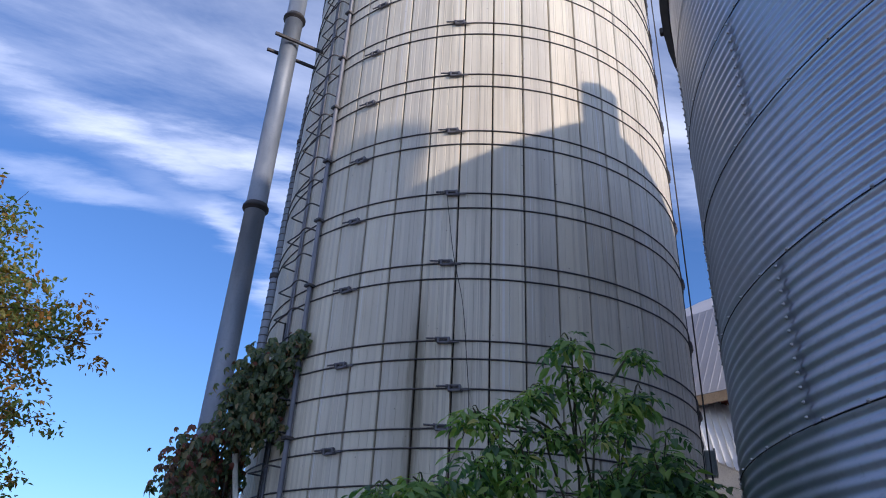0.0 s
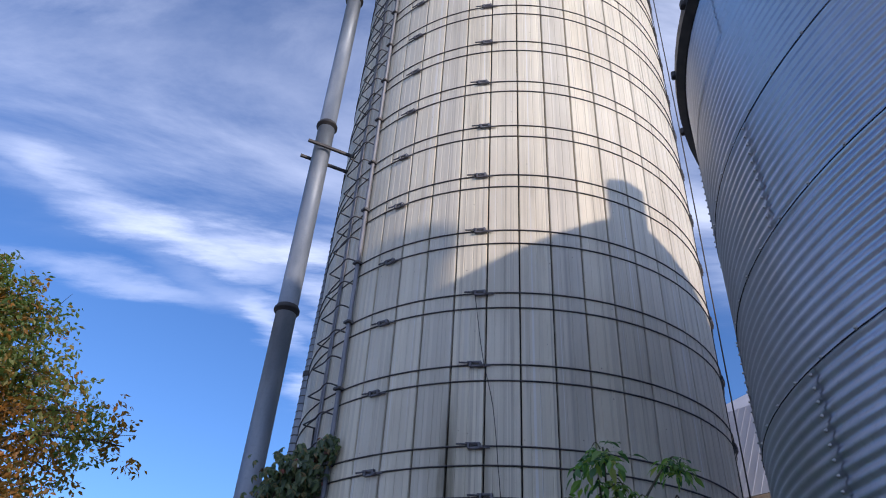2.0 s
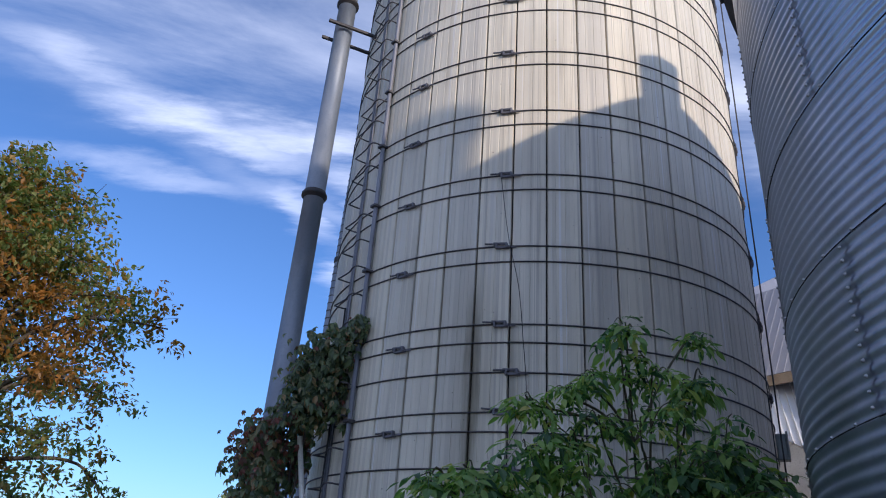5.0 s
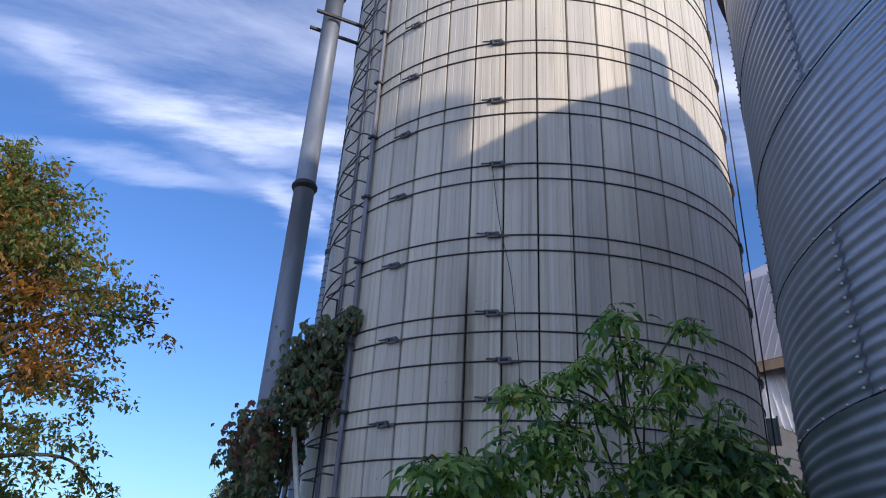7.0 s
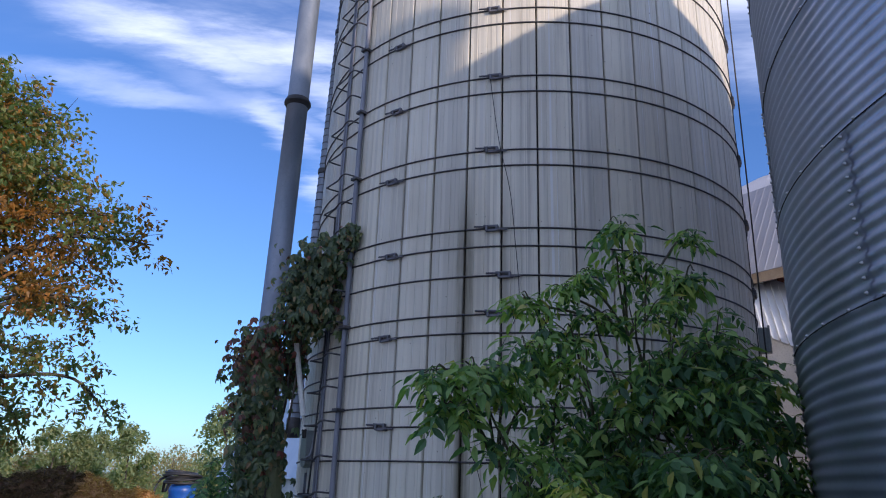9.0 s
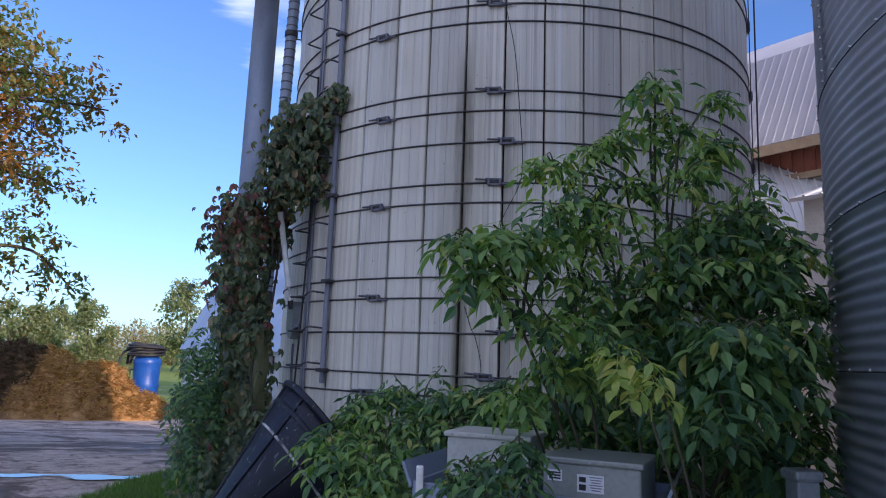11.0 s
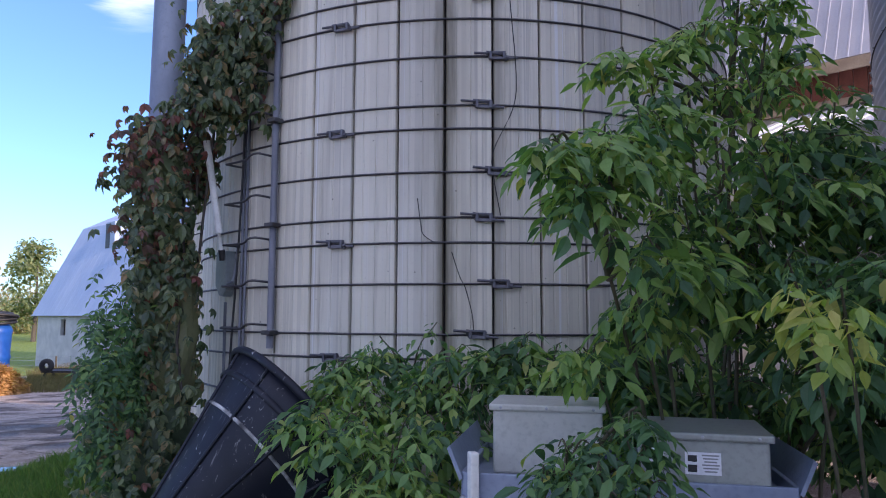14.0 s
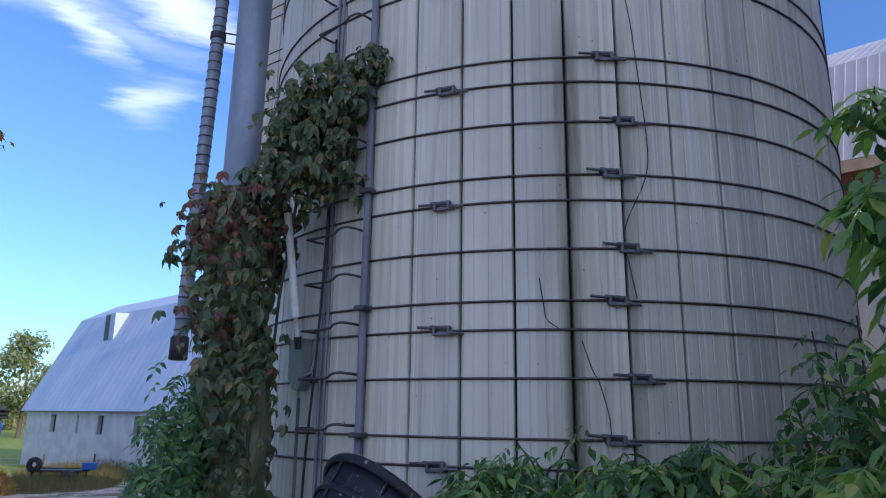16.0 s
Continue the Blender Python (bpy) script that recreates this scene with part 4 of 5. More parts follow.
def joined(name, items, parent, label=""):
    """Leaves too many to part: one mesh for each material."""
    by = {}
    for me, m in items:
        v, f, mat = by.setdefault(me.materials[0].name, ([], [], me.materials[0]))
        o = len(v)
        v += [tuple(m @ x.co) for x in me.vertices]
        f += [tuple(o + i for i in p.vertices) for p in me.polygons]
    for v, f, mat in by.values():
        tagged(child(name, from_lists(name, v, f, mat), parent), label, kind="stuff")


def shrub(name, base, stems, label, seed, pale=0.12, density=1.0, category="shrub", start=0.22, bare=(), pools=None):
    """stems: (points of a stem from the base up, leaf size factor, number of leaf pairs)."""
    rnd = random.Random(seed)
    root = thing(name, base, label, category)
    b = Vector(base)
    leaves = []
    for pts in bare:
        line = smooth_line([Vector(p) - b for p in pts], 5)
        part("stem", tube(line, [0.009 * (1 - 0.75 * i / len(line)) + 0.0015 for i in range(len(line))], 6), STEM, root, smooth=True)
    twigs = bmesh.new()
    for pts, size, pairs in stems:
        line = smooth_line([Vector(p) - b for p in pts], 3 if bare else 6)
        n = len(line)
        if bare:
            add_tube(twigs, line, [0.003 * (1 - 0.8 * i / n) + 0.0015 for i in range(n)], 5)
        else:
            part("stem", tube(line, [0.0075 * (1 - 0.8 * i / n) + 0.0018 for i in range(n)], 6), STEM, root, smooth=True)
        ang = rnd.uniform(0, 6.28)
        pairs = max(2, int(pairs * density))
        for k in range(pairs):
            f = start + (1 - start) * (k + rnd.uniform(-0.2, 0.2)) / max(1, pairs - 1)
            f = max(0.05, min(1.0, f))
            i = min(n - 2, int(f * (n - 1)))
            p = line[i].lerp(line[i + 1], f * (n - 1) - i) if f < 1 else line[-1]
            ang += 1.57 + rnd.uniform(-0.4, 0.4)
            tip = f > 0.93
            for side in (0, math.pi):
                d = Vector((math.cos(ang + side), math.sin(ang + side), 0))
                pool = pools or (PALE if rnd.random() < pale * (1.8 if f > 0.7 else 0.7) else LEAVES)
                if tip and rnd.random() < 0.7:
                    pool = SMALL
                s = size * rnd.uniform(0.75, 1.15) * (0.75 if f > 0.85 else 1.0)
                leaves.append((rnd.choice(pool), Matrix.Translation(p) @ lay(d, rnd.uniform(0, 48), rnd) @ Matrix.Scale(s, 4)))
    if bare:
        tagged(part("twig_growth", twigs, STEM, root, smooth=True), "thin green side twigs", kind="stuff")
    leaves.sort(key=lambda q: q[1].translation.y)
    for me, m in leaves[:300]:
        child("leaf", me, root, m)
    joined("foliage", leaves[300:], root)
    return root


def arch(base, tip, lean=0.0, up=0.35):
    """A stem that leaves base steeply and arches over to its tip."""
    base, tip = Vector(base), Vector(tip)
    m1 = base.lerp(tip, 0.35) + Vector((0, 0, up * (tip - base).length * 0.35))
    m2 = base.lerp(tip, 0.72) + Vector((0, 0, up * (tip - base).length * 0.38))
    return [base, m1, m2, tip]


rs = random.Random(31)


def bundle(n, x0, x1, y0, y1, z0, z1, spread, size, pairs, up=0.25, foot=None):
    """n arching stems whose tips fill a box."""
    out = []
    for i in range(n):
        tx, ty, tz = rs.uniform(x0, x1), rs.uniform(y0, y1), rs.uniform(z0, z1)
        bx, by = (x0 + x1) / 2 + (tx - (x0 + x1) / 2) * spread, (y0 + y1) / 2 + 0.1 + (ty - (y0 + y1) / 2) * spread
        if foot:
            bx, by = foot[0] + rs.uniform(-0.18, 0.18), foot[1] + rs.uniform(-0.12, 0.15)
        out.append((arch((bx, by, 0.0), (tx, ty, tz), 0, up), size * rs.uniform(0.85, 1.15), pairs))
    return out


# each sapling: rounded sprays of leaves (x, y, z, radius) on stems that rise from its foot
TALL = ((1.09, 3.87, 3.12, 0.12), (1.06, 3.88, 2.91, 0.17), (0.90, 3.91, 2.83, 0.13), (0.91, 3.85, 2.58, 0.19),
        (1.24, 3.89, 2.89, 0.16), (1.14, 3.84, 2.58, 0.20), (0.74, 3.93, 2.75, 0.07), (0.51, 3.92, 2.68, 0.06),
        (0.75, 3.81, 2.49, 0.16), (0.62, 3.87, 2.53, 0.12), (0.80, 3.68, 2.24, 0.21), (1.62, 4.24, 3.24, 0.06),
        (1.64, 4.23, 2.96, 0.06), (1.56, 4.29, 2.93, 0.07), (1.51, 4.20, 2.76, 0.09))
REACHING = ((0.01, 3.47, 2.15, 0.05), (0.17, 3.51, 2.21, 0.08), (0.32, 3.61, 2.21, 0.10), (0.04, 3.42, 2.00, 0.04),
            (0.23, 3.54, 2.03, 0.09), (0.45, 3.70, 2.15, 0.13), (0.41, 3.53, 1.83, 0.09), (0.66, 3.76, 2.05, 0.12),
            (0.50, 3.77, 2.35, 0.09), (0.69, 3.86, 2.28, 0.15), (0.62, 3.65, 1.78, 0.09), (0.48, 3.84, 1.62, 0.09),
            (0.40, 4.01, 1.43, 0.14), (0.72, 3.92, 1.61, 0.13))
DENSE = ((1.98, 4.20, 2.35, 0.20), (1.99, 4.18, 2.05, 0.25), (1.98, 4.15, 1.75, 0.28), (1.97, 4.12, 1.42, 0.30), (1.85, 3.98, 1.15, 0.30), (1.35, 3.96, 2.38, 0.28), (1.64, 4.01, 2.45, 0.25), (1.19, 3.83, 2.11, 0.30), (1.50, 3.86, 2.12, 0.32),
         (1.81, 4.01, 2.29, 0.31), (1.09, 3.78, 1.84, 0.29), (1.29, 3.65, 1.81, 0.29), (1.60, 3.79, 1.89, 0.29),
         (0.91, 3.88, 2.00, 0.29), (0.92, 3.98, 1.74, 0.27), (1.10, 3.88, 1.59, 0.21), (1.48, 3.63, 1.61, 0.30),
         (0.98, 4.50, 1.25, 0.27), (1.25, 4.35, 1.22, 0.30), (1.55, 4.10, 1.20, 0.30), (0.80, 4.55, 1.50, 0.22))
LOWER = ((1.10, 3.44, 1.61, 0.21), (1.27, 3.43, 1.78, 0.22), (1.14, 3.33, 1.50, 0.17), (1.11, 3.57, 1.44, 0.17))
FOOT = ((-0.55, 5.55, 1.20, 0.18), (-0.40, 5.60, 1.27, 0.14), (-0.74, 5.35, 1.02, 0.18), (-0.50, 5.35, 1.30, 0.15), (-0.36, 5.15, 1.15, 0.21), (-0.56, 4.62, 1.05, 0.20), (-0.62, 5.10, 1.14, 0.12),
        (-0.32, 4.55, 0.95, 0.26), (-0.22, 5.55, 1.36, 0.15), (-0.47, 4.50, 0.80, 0.24))
FOOT_TWO = ((-0.04, 5.10, 1.22, 0.25), (0.28, 5.04, 1.28, 0.25), (0.46, 5.00, 1.38, 0.20), (0.14, 5.17, 1.35, 0.15), (0.58, 4.86, 1.26, 0.23),
            (-0.02, 4.79, 1.04, 0.22), (0.75, 4.71, 1.33, 0.22), (0.2, 4.75, 0.95, 0.25))
FRONT = ((0.10, 3.56, 1.16, 0.10), (0.25, 3.54, 1.20, 0.09), (0.31, 3.45, 1.16, 0.09), (0.16, 3.47, 1.07, 0.13), (0.02, 3.58, 1.07, 0.10), (0.31, 3.51, 1.28, 0.06), (0.27, 3.42, 1.00, 0.12))


def sprays(blobs, foot, size, fill, seed, pairs=4):
    """Stems from the foot to each spray, and short leafy side shoots that fill it."""
    rnd = random.Random(seed)
    bare, leafy, leaders = [], [], []
    for k, (x, y, z, r) in enumerate(blobs):
        c = Vector((x, y, z))
        hub = c + Vector((0.10 * (foot[0] - x), 0.06, -0.7 * r))
        if k % 4 == 0:
            root = Vector((foot[0] + rnd.uniform(-0.15, 0.15), foot[1] + rnd.uniform(-0.12, 0.12), 0.0))
            low = root.lerp(hub, 0.5) + Vector((0, 0.05, 0.12 * z))
            leaders += [low, low.lerp(hub, 0.5)]
        else:
            root = min(leaders, key=lambda q: (q - hub).length + (0.6 if q.z > hub.z else 0.0))
            low = root.lerp(hub, 0.5) + Vector((0, 0.02, 0.05))
        bare.append([root, low, hub, c])
        n = max(3, int(fill * (r / 0.2) ** 1.8))
        for _ in range(n):
            d = Vector((rnd.gauss(0, 1), rnd.gauss(0, 1), rnd.gauss(0.15, 0.9))).normalized() * r * rnd.uniform(0.55, 1.05)
            tip = c + d
            a = hub.lerp(c, rnd.uniform(0.2, 1.0)) + 0.25 * d
            leafy.append(([a, a.lerp(tip, 0.5) + Vector((0, 0, 0.15 * r)), tip + Vector((0, 0, -0.03))], size * rnd.uniform(0.8, 1.15), pairs))
    return bare, leafy


def sapling(name, blobs, foot, size, fill, label, seed, pale, pairs=4):
    bare, leafy = sprays(blobs, foot, size, fill, seed, pairs)
    return shrub(name, (foot[0], foot[1], 0.0), leafy, label, seed, pale, start=0.25, bare=bare)


# pale share is high on upper sprays, low beneath: light painted by leaf colour
sapling("box_elder_sapling", TALL, (1.25, 4.30), 0.72, 2.0, "tall leafy box elder sapling in front of the silo", 5, 0.85)
sapling("box_elder_sapling", REACHING, (1.00, 4.30), 0.82, 1.8, "box elder sapling leaning over the silo foot", 6, 0.7)
sapling("box_elder_sapling", DENSE, (1.50, 4.40), 0.92, 4.6, "dense green box elder sapling beside the grain bin", 7, 0.28)
sapling("box_elder_sapling", LOWER, (1.45, 3.80), 0.95, 4.6, "low dark green box elder sapling beside the grain bin", 8, 0.05)
shrub("box_elder_sapling", (1.3, 4.9, 0.0), bundle(22, 0.9, 2.3, 4.6, 5.3, 0.9, 2.1, 0.5, 0.95, 12), "dense dark green box elder sapling against the silo", 9, 0.03)
shrub("box_elder_shoot", (1.3, 3.5, 0.0), [(arch((1.3, 3.6, 0.0), (0.54, 3.06, 1.74), 0, 0.3), 0.85, 8), (arch((1.3, 3.55, 0.0), (0.66, 3.00, 1.66), 0, 0.3), 0.85, 7)],
      "young box elder shoot with yellowing leaves", 9, 0.9, start=0.80, pools=SHOOT)

# low growth along the silo's foot
sapling("seedling_clump", FOOT, (-0.40, 4.85), 0.80, 7, "low clump of bright green seedlings at the silo foot", 13, 0.65)
sapling("seedling_clump", FOOT_TWO, (0.30, 5.05), 0.82, 6.5, "low clump of green seedlings at the silo foot", 14, 0.25)
shrub("seedling_sprig", (0.0, 5.6, 0.0), [([(0.0, 5.55, 0.0), (0.0, 5.5, 0.9), (-0.02, 5.42, 1.35), (0.10, 5.40, 1.55)], 0.8, 8), ([(0.05, 5.55, 0.0), (-0.05, 5.5, 0.9), (-0.12, 5.42, 1.3), (-0.24, 5.40, 1.47)], 0.8, 7)], "thin seedling sprig against the concrete", 15, 0.0, start=0.5)
sapling("seedling_clump", FRONT, (0.16, 3.55), 0.70, 15, "green seedling growing up against the metal hopper", 19, 0.15, 3)


def creeper():
    root = thing("creeper_vine", (-1.66, 6.75, 0), "dark climbing creeper covering the foot of the pipe, partly red", "vine")
    b = Vector((-1.66, 6.75, 0))
    rnd = random.Random(23)
    green = [palmate_leaf("leaf", VINE, s, z) for s, z in ((1, 0.10), (2, 0.085), (3, 0.11), (4, 0.075))]
    red = [palmate_leaf("leaf", VINERED, s, z) for s, z in ((6, 0.08), (7, 0.07))]

    leaves = []

    fresh = [compound_leaf("leaf", SHRUB, s, 2, 0.06) for s in (61, 62, 63)]

    def puff(c, r, n, warm=0.05, pool_in=None):
        n = int(n * 1.75)
        c, r = Vector(c), Vector(r)
        for _ in range(n):
            d = Vector((rnd.gauss(0, 1), rnd.gauss(0, 1), rnd.gauss(0, 1))).normalized()
            k = rnd.uniform(0.7, 1.0) if rnd.random() < 0.7 else rnd.uniform(1.0, 1.45)
            k *= 1.0 + 0.45 * noise.noise(d * 2.2 + c)
            p = c + Vector((d.x * r.x, d.y * r.y, d.z * r.z)) * k
            q = p - Vector((SILO[0], SILO[1], p.z))
            if q.length < SR + 0.05:
                p = Vector((SILO[0], SILO[1], p.z)) + q.normalized() * (SR + 0.06)
            if p.z < 0.05 or (1.75 < p.z < 2.92 and p.y < 6.84 - (p.z - 2.02) * 0.21 and p.x > -1.44 + (2.9 - p.z) * 0.10):
                continue
            flat = Vector((d.x, d.y - 0.6, 0))
            pool = pool_in or (red if rnd.random() < warm else green)
            m = Matrix.Translation(p - b) @ lay(flat.normalized(), rnd.uniform(15, 85), rnd) @ Matrix.Scale(rnd.uniform(0.6, 1.15), 4)
            leaves.append((rnd.choice(pool), m))
    # over the silo wall, beside the rungs
    puff((-1.22, 6.52, 3.36), (0.28, 0.18, 0.42), 270)
    puff((-1.05, 6.45, 3.66), (0.22, 0.12, 0.20), 60)
    puff((-0.86, 6.40, 3.90), (0.12, 0.08, 0.10), 26)
    puff((-1.44, 6.62, 3.06), (0.20, 0.14, 0.20), 80, 0.2)
    # behind the pole
    puff((-1.38, 6.92, 2.72), (0.10, 0.05, 0.30), 60, 0.15)
    # round the pipe
    puff((-1.68, 6.72, 2.80), (0.28, 0.22, 0.24), 170, 0.7)
    puff((-1.64, 6.70, 2.35), (0.26, 0.22, 0.42), 230, 0.3)
    puff((-1.58, 6.74, 1.75), (0.24, 0.22, 0.45), 200, 0.10)
    puff((-1.60, 6.80, 1.20), (0.27, 0.24, 0.45), 200, 0.06)
    puff((-1.66, 6.70, 0.62), (0.36, 0.28, 0.50), 230, 0.04)
    puff((-1.86, 6.72, 0.95), (0.18, 0.20, 0.40), 170, 0.02, fresh)
    puff((-1.86, 6.66, 1.25), (0.20, 0.20, 0.45), 170, 0.05, fresh)
    puff((-1.93, 6.74, 2.58), (0.13, 0.10, 0.08), 9, 0.2)
    leaves.sort(key=lambda q: q[1].translation.y)
    for me, m in leaves[:300]:
        child("leaf", me, root, m)
    joined("foliage", leaves[300:], root)
    # woody stems and a dark tangle behind the leaves
    for k in range(7):
        x, y = -1.60 + rnd.uniform(-0.16, 0.2), 6.72 + rnd.uniform(-0.1, 0.15)
        pts = [(x, y, 0)]
        z = 0
        while z < 2.4:
            z += 0.35
            x += rnd.uniform(-0.05, 0.05)
            y += rnd.uniform(-0.05, 0.05)
            pts.append((x, y, z))
        if k % 3 == 0:
            pts += [(-1.3 + rnd.uniform(-0.1, 0.1), 6.55, 3.3), (-1.1, 6.45, 3.7), (-0.85, 6.38, 3.95)]
        part("stem", tube(smooth_line([Vector(p) - b for p in pts], 3), 0.011, 6), BARK, root, smooth=True)
    bm = bmesh.new()
    for c, r in (((-1.28, 6.62, 3.38), (0.2, 0.1, 0.32)), ((-1.64, 6.74, 2.6), (0.19, 0.15, 0.45)), ((-1.54, 6.78, 1.5), (0.19, 0.16, 0.75)), ((-1.6, 6.74, 0.6), (0.28, 0.18, 0.5))):
        r0 = bmesh.ops.create_icosphere(bm, subdivisions=3, radius=1.0)
        bmesh.ops.transform(bm, matrix=Matrix.Translation(Vector(c) - b) @ Matrix.Diagonal((*r, 1)), verts=r0["verts"])
        for v in r0["verts"]:
            v.co += 0.06 * noise.noise_vector(v.co * 9.0)
    part("inner_tangle", bm, VINE, root, "dark inner tangle of creeper shoots")


creeper()


def leaf_cloud(verts, faces, centre, radius, n, size, rnd, squash=1.0):
    for _ in range(n):
        d = Vector((rnd.gauss(0, 1), rnd.gauss(0, 1), rnd.gauss(0, 1))).normalized() * (rnd.random() ** 0.45)
        p = Vector(centre) + Vector((d.x * radius, d.y * radius, d.z * radius * squash))
        m = Matrix.Translation(p) @ pose(0, 0, 0, rnd.uniform(-80, 20), rnd.uniform(-40, 40), rnd.uniform(0, 360))
        s = size * rnd.uniform(0.6, 1.3)
        i = len(verts)
        verts += [tuple(m @ Vector(v)) for v in ((0, 0, 0), (s * 0.28, s * 0.45, s * 0.05), (0, s, -s * 0.1), (-s * 0.28, s * 0.45, s * 0.05))]
        faces.append((i, i + 1, i + 2, i + 3))


def yard_tree():
    base = Vector((-10.0, 13.6, -0.25))
    root = thing("turning_tree", base, "broad tree with thinning green and orange autumn leaves", "tree")
    rnd = random.Random(41)
    part("trunk", tube(smooth_line([(0, 0, -0.2), (0.08, 0, 1.5), (0.05, 0.1, 3.2), (0.25, 0.05, 5.0), (0.2, 0.0, 6.6), (0.3, 0, 8.0)], 5), [0.26 - 0.009 * i for i in range(26)], 12), BARK, root, smooth=True)
    gv1, gf1, gv2, gf2 = [], [], [], []
    for k in range(46):
        z0 = 2.2 + 6.2 * k / 46
        a = k * 2.4 + rnd.uniform(-0.3, 0.3)
        q = (z0 - 2.2) / 6.2
        reach = (2.5 + 1.8 * math.sin(math.pi * min(1.0, q * 1.35))) * (1.0 if q < 0.55 else 1.0 - 1.1 * (q - 0.55)) * rnd.uniform(0.74, 0.94)
        d = Vector((math.cos(a), math.sin(a), 0))
        rise = rnd.uniform(0.3, 0.8) if q < 0.2 else rnd.uniform(0.6, 1.4)
        sag = -0.8 if q < 0.2 else -0.1
        o = Vector((0.15, 0.03, z0))
        line = smooth_line([o, o + d * reach * 0.4 + Vector((0, 0, rise)), o + d * reach * 0.75 + Vector((0, 0, rise * 1.1)), o + d * reach + Vector((0, 0, rise * 1.1 + sag))], 5)
        part("limb", tube(line, [0.055 * (1 - i / 17) + 0.008 for i in range(len(line))], 7), BARK, root, smooth=True)
        for i in range(3, len(line)):
            for _ in range(4):
                c = line[i] + Vector((rnd.gauss(0, 0.36), rnd.gauss(0, 0.36), rnd.gauss(0.0, 0.36)))
                shell = (c - Vector((0.0, 0.0, 5.9)))
                if c.z < 1.7 or shell.length > 4.5 + 0.9 * noise.noise(c * 0.8):
                    continue
                orange = (4.8 < c.z < 8.2 and d.x > -0.3 and noise.noise(c * 0.7) > 0.02) or rnd.random() < 0.14
                v, f = (gv2, gf2) if orange else (gv1, gf1)
                leaf_cloud(v, f, c, 0.27, 17, 0.145, rnd, 0.85)
        for i in range(4, len(line), 2):
            e = line[i] + Vector((rnd.gauss(0, 0.4), rnd.gauss(0, 0.4), rnd.gauss(0.1, 0.3)))
            part("twig", tube([line[i], line[i].lerp(e, 0.5) + Vector((0, 0, 0.04)), e], [0.012, 0.008, 0.004], 5), BARK, root)
    tagged(child("crown", from_lists("crown", gv1, gf1, TREELEAF), root), "dull green thinning leaves")
    tagged(child("crown", from_lists("crown", gv2, gf2, TREEORANGE), root), "orange turned leaves")


yard_tree()


def far_tree(name, at, tall, wide, material, seed, label, n=1300, size=0.55, bare=0.22):
    rnd = random.Random(seed)
    root = thing(name, (*at, height(*at) - 0.2), label, "tree")
    part("trunk", tube([(0, 0, 0), (0.1, 0, tall * 0.3), (0, 0.1, tall * 0.8)], [tall * 0.025, tall * 0.018, tall * 0.006], 8), BARK, root)
    v, f = [], []
    clumps = 26
    for i in range(clumps):
        h = bare + (1 - bare) * (i + rnd.random()) / clumps
        w = wide * 0.5 * math.sin(math.pi * min(1, (h - bare) / (1 - bare) * 0.85 + 0.14)) ** 0.7
        a = rnd.uniform(0, 6.28)
        r = w * rnd.uniform(0.35, 0.85)
        leaf_cloud(v, f, (r * math.cos(a), r * math.sin(a), tall * h), wide * rnd.uniform(0.13, 0.2), n // clumps, size, rnd, 0.8)
    child("crown", from_lists("crown", v, f, material), root)


def polar(az, d):
    return (d * math.sin(radians(az)), d * math.cos(radians(az)))


far_tree("round_maple", polar(-22.7, 128), 11.0, 9.5, FARGREEN, 3, "rounded green tree at the far side of the field", 3200, 0.7, 0.1)
far_tree("field_edge_tree", polar(-16.0, 120), 14.5, 12.0, FARGREEN, 4, "tall loose green tree beyond the barn", 3800, 0.7)
far_tree("field_edge_tree", polar(-26.0, 140), 10.5, 9.0, FARGREEN, 5, "pale green tree in the field edge", 2400, 0.7, 0.1)
far_tree("field_edge_tree", polar(-27.5, 138), 11.0, 9.0, FARGREEN, 6, "pale green tree in the field edge", 2400, 0.7, 0.1)
far_tree("field_edge_tree", polar(-24.6, 145), 10.5, 8.0, FARGREEN, 7, "pale green tree in the field edge", 2200, 0.7, 0.1)
far_tree("field_edge_tree", polar(-19.6, 150), 9.0, 8.0, FARBROWN, 8, "thin bare-topped autumn tree in the field edge", 500, 0.5, 0.1)
far_tree("field_edge_tree", polar(-31.0, 90), 8.0, 8.0, FARGREEN, 9, "green tree at the side of the yard", 3000, 0.55, 0.05)
far_tree("field_edge_tree", polar(-34.0, 80), 8.5, 9.0, FARGREEN, 10, "green tree at the side of the yard", 3000, 0.55, 0.05)


def hedge():
    rnd = random.Random(77)
    groups = {}
    for i in range(230):
        az = rnd.uniform(-75, 60) if i < 120 else rnd.uniform(-38, -8)
        d = rnd.uniform(150, 200)
        tall = rnd.uniform(5.0, 9.5)
        mat = FARBROWN if rnd.random() < 0.8 else FARGREEN
        x, y = polar(az, d)
        v, f = groups.setdefault(mat.name, ([], [], mat))[:2]
        z = height(x, y)
        for k in range(7):
            leaf_cloud(v, f, (x + rnd.gauss(0, 1.6), y + rnd.gauss(0, 1.6), z + tall * (k + 0.6) / 7.5), tall * 0.26, 45, 0.62, rnd, 0.8)
    for v, f, mat in groups.values():
        o = new("far_hedgerow", from_lists("far_hedgerow", v, f, mat))
        tagged(o, "brown and green autumn hedgerow along the far field", "hedgerow", kind="stuff")


hedge()


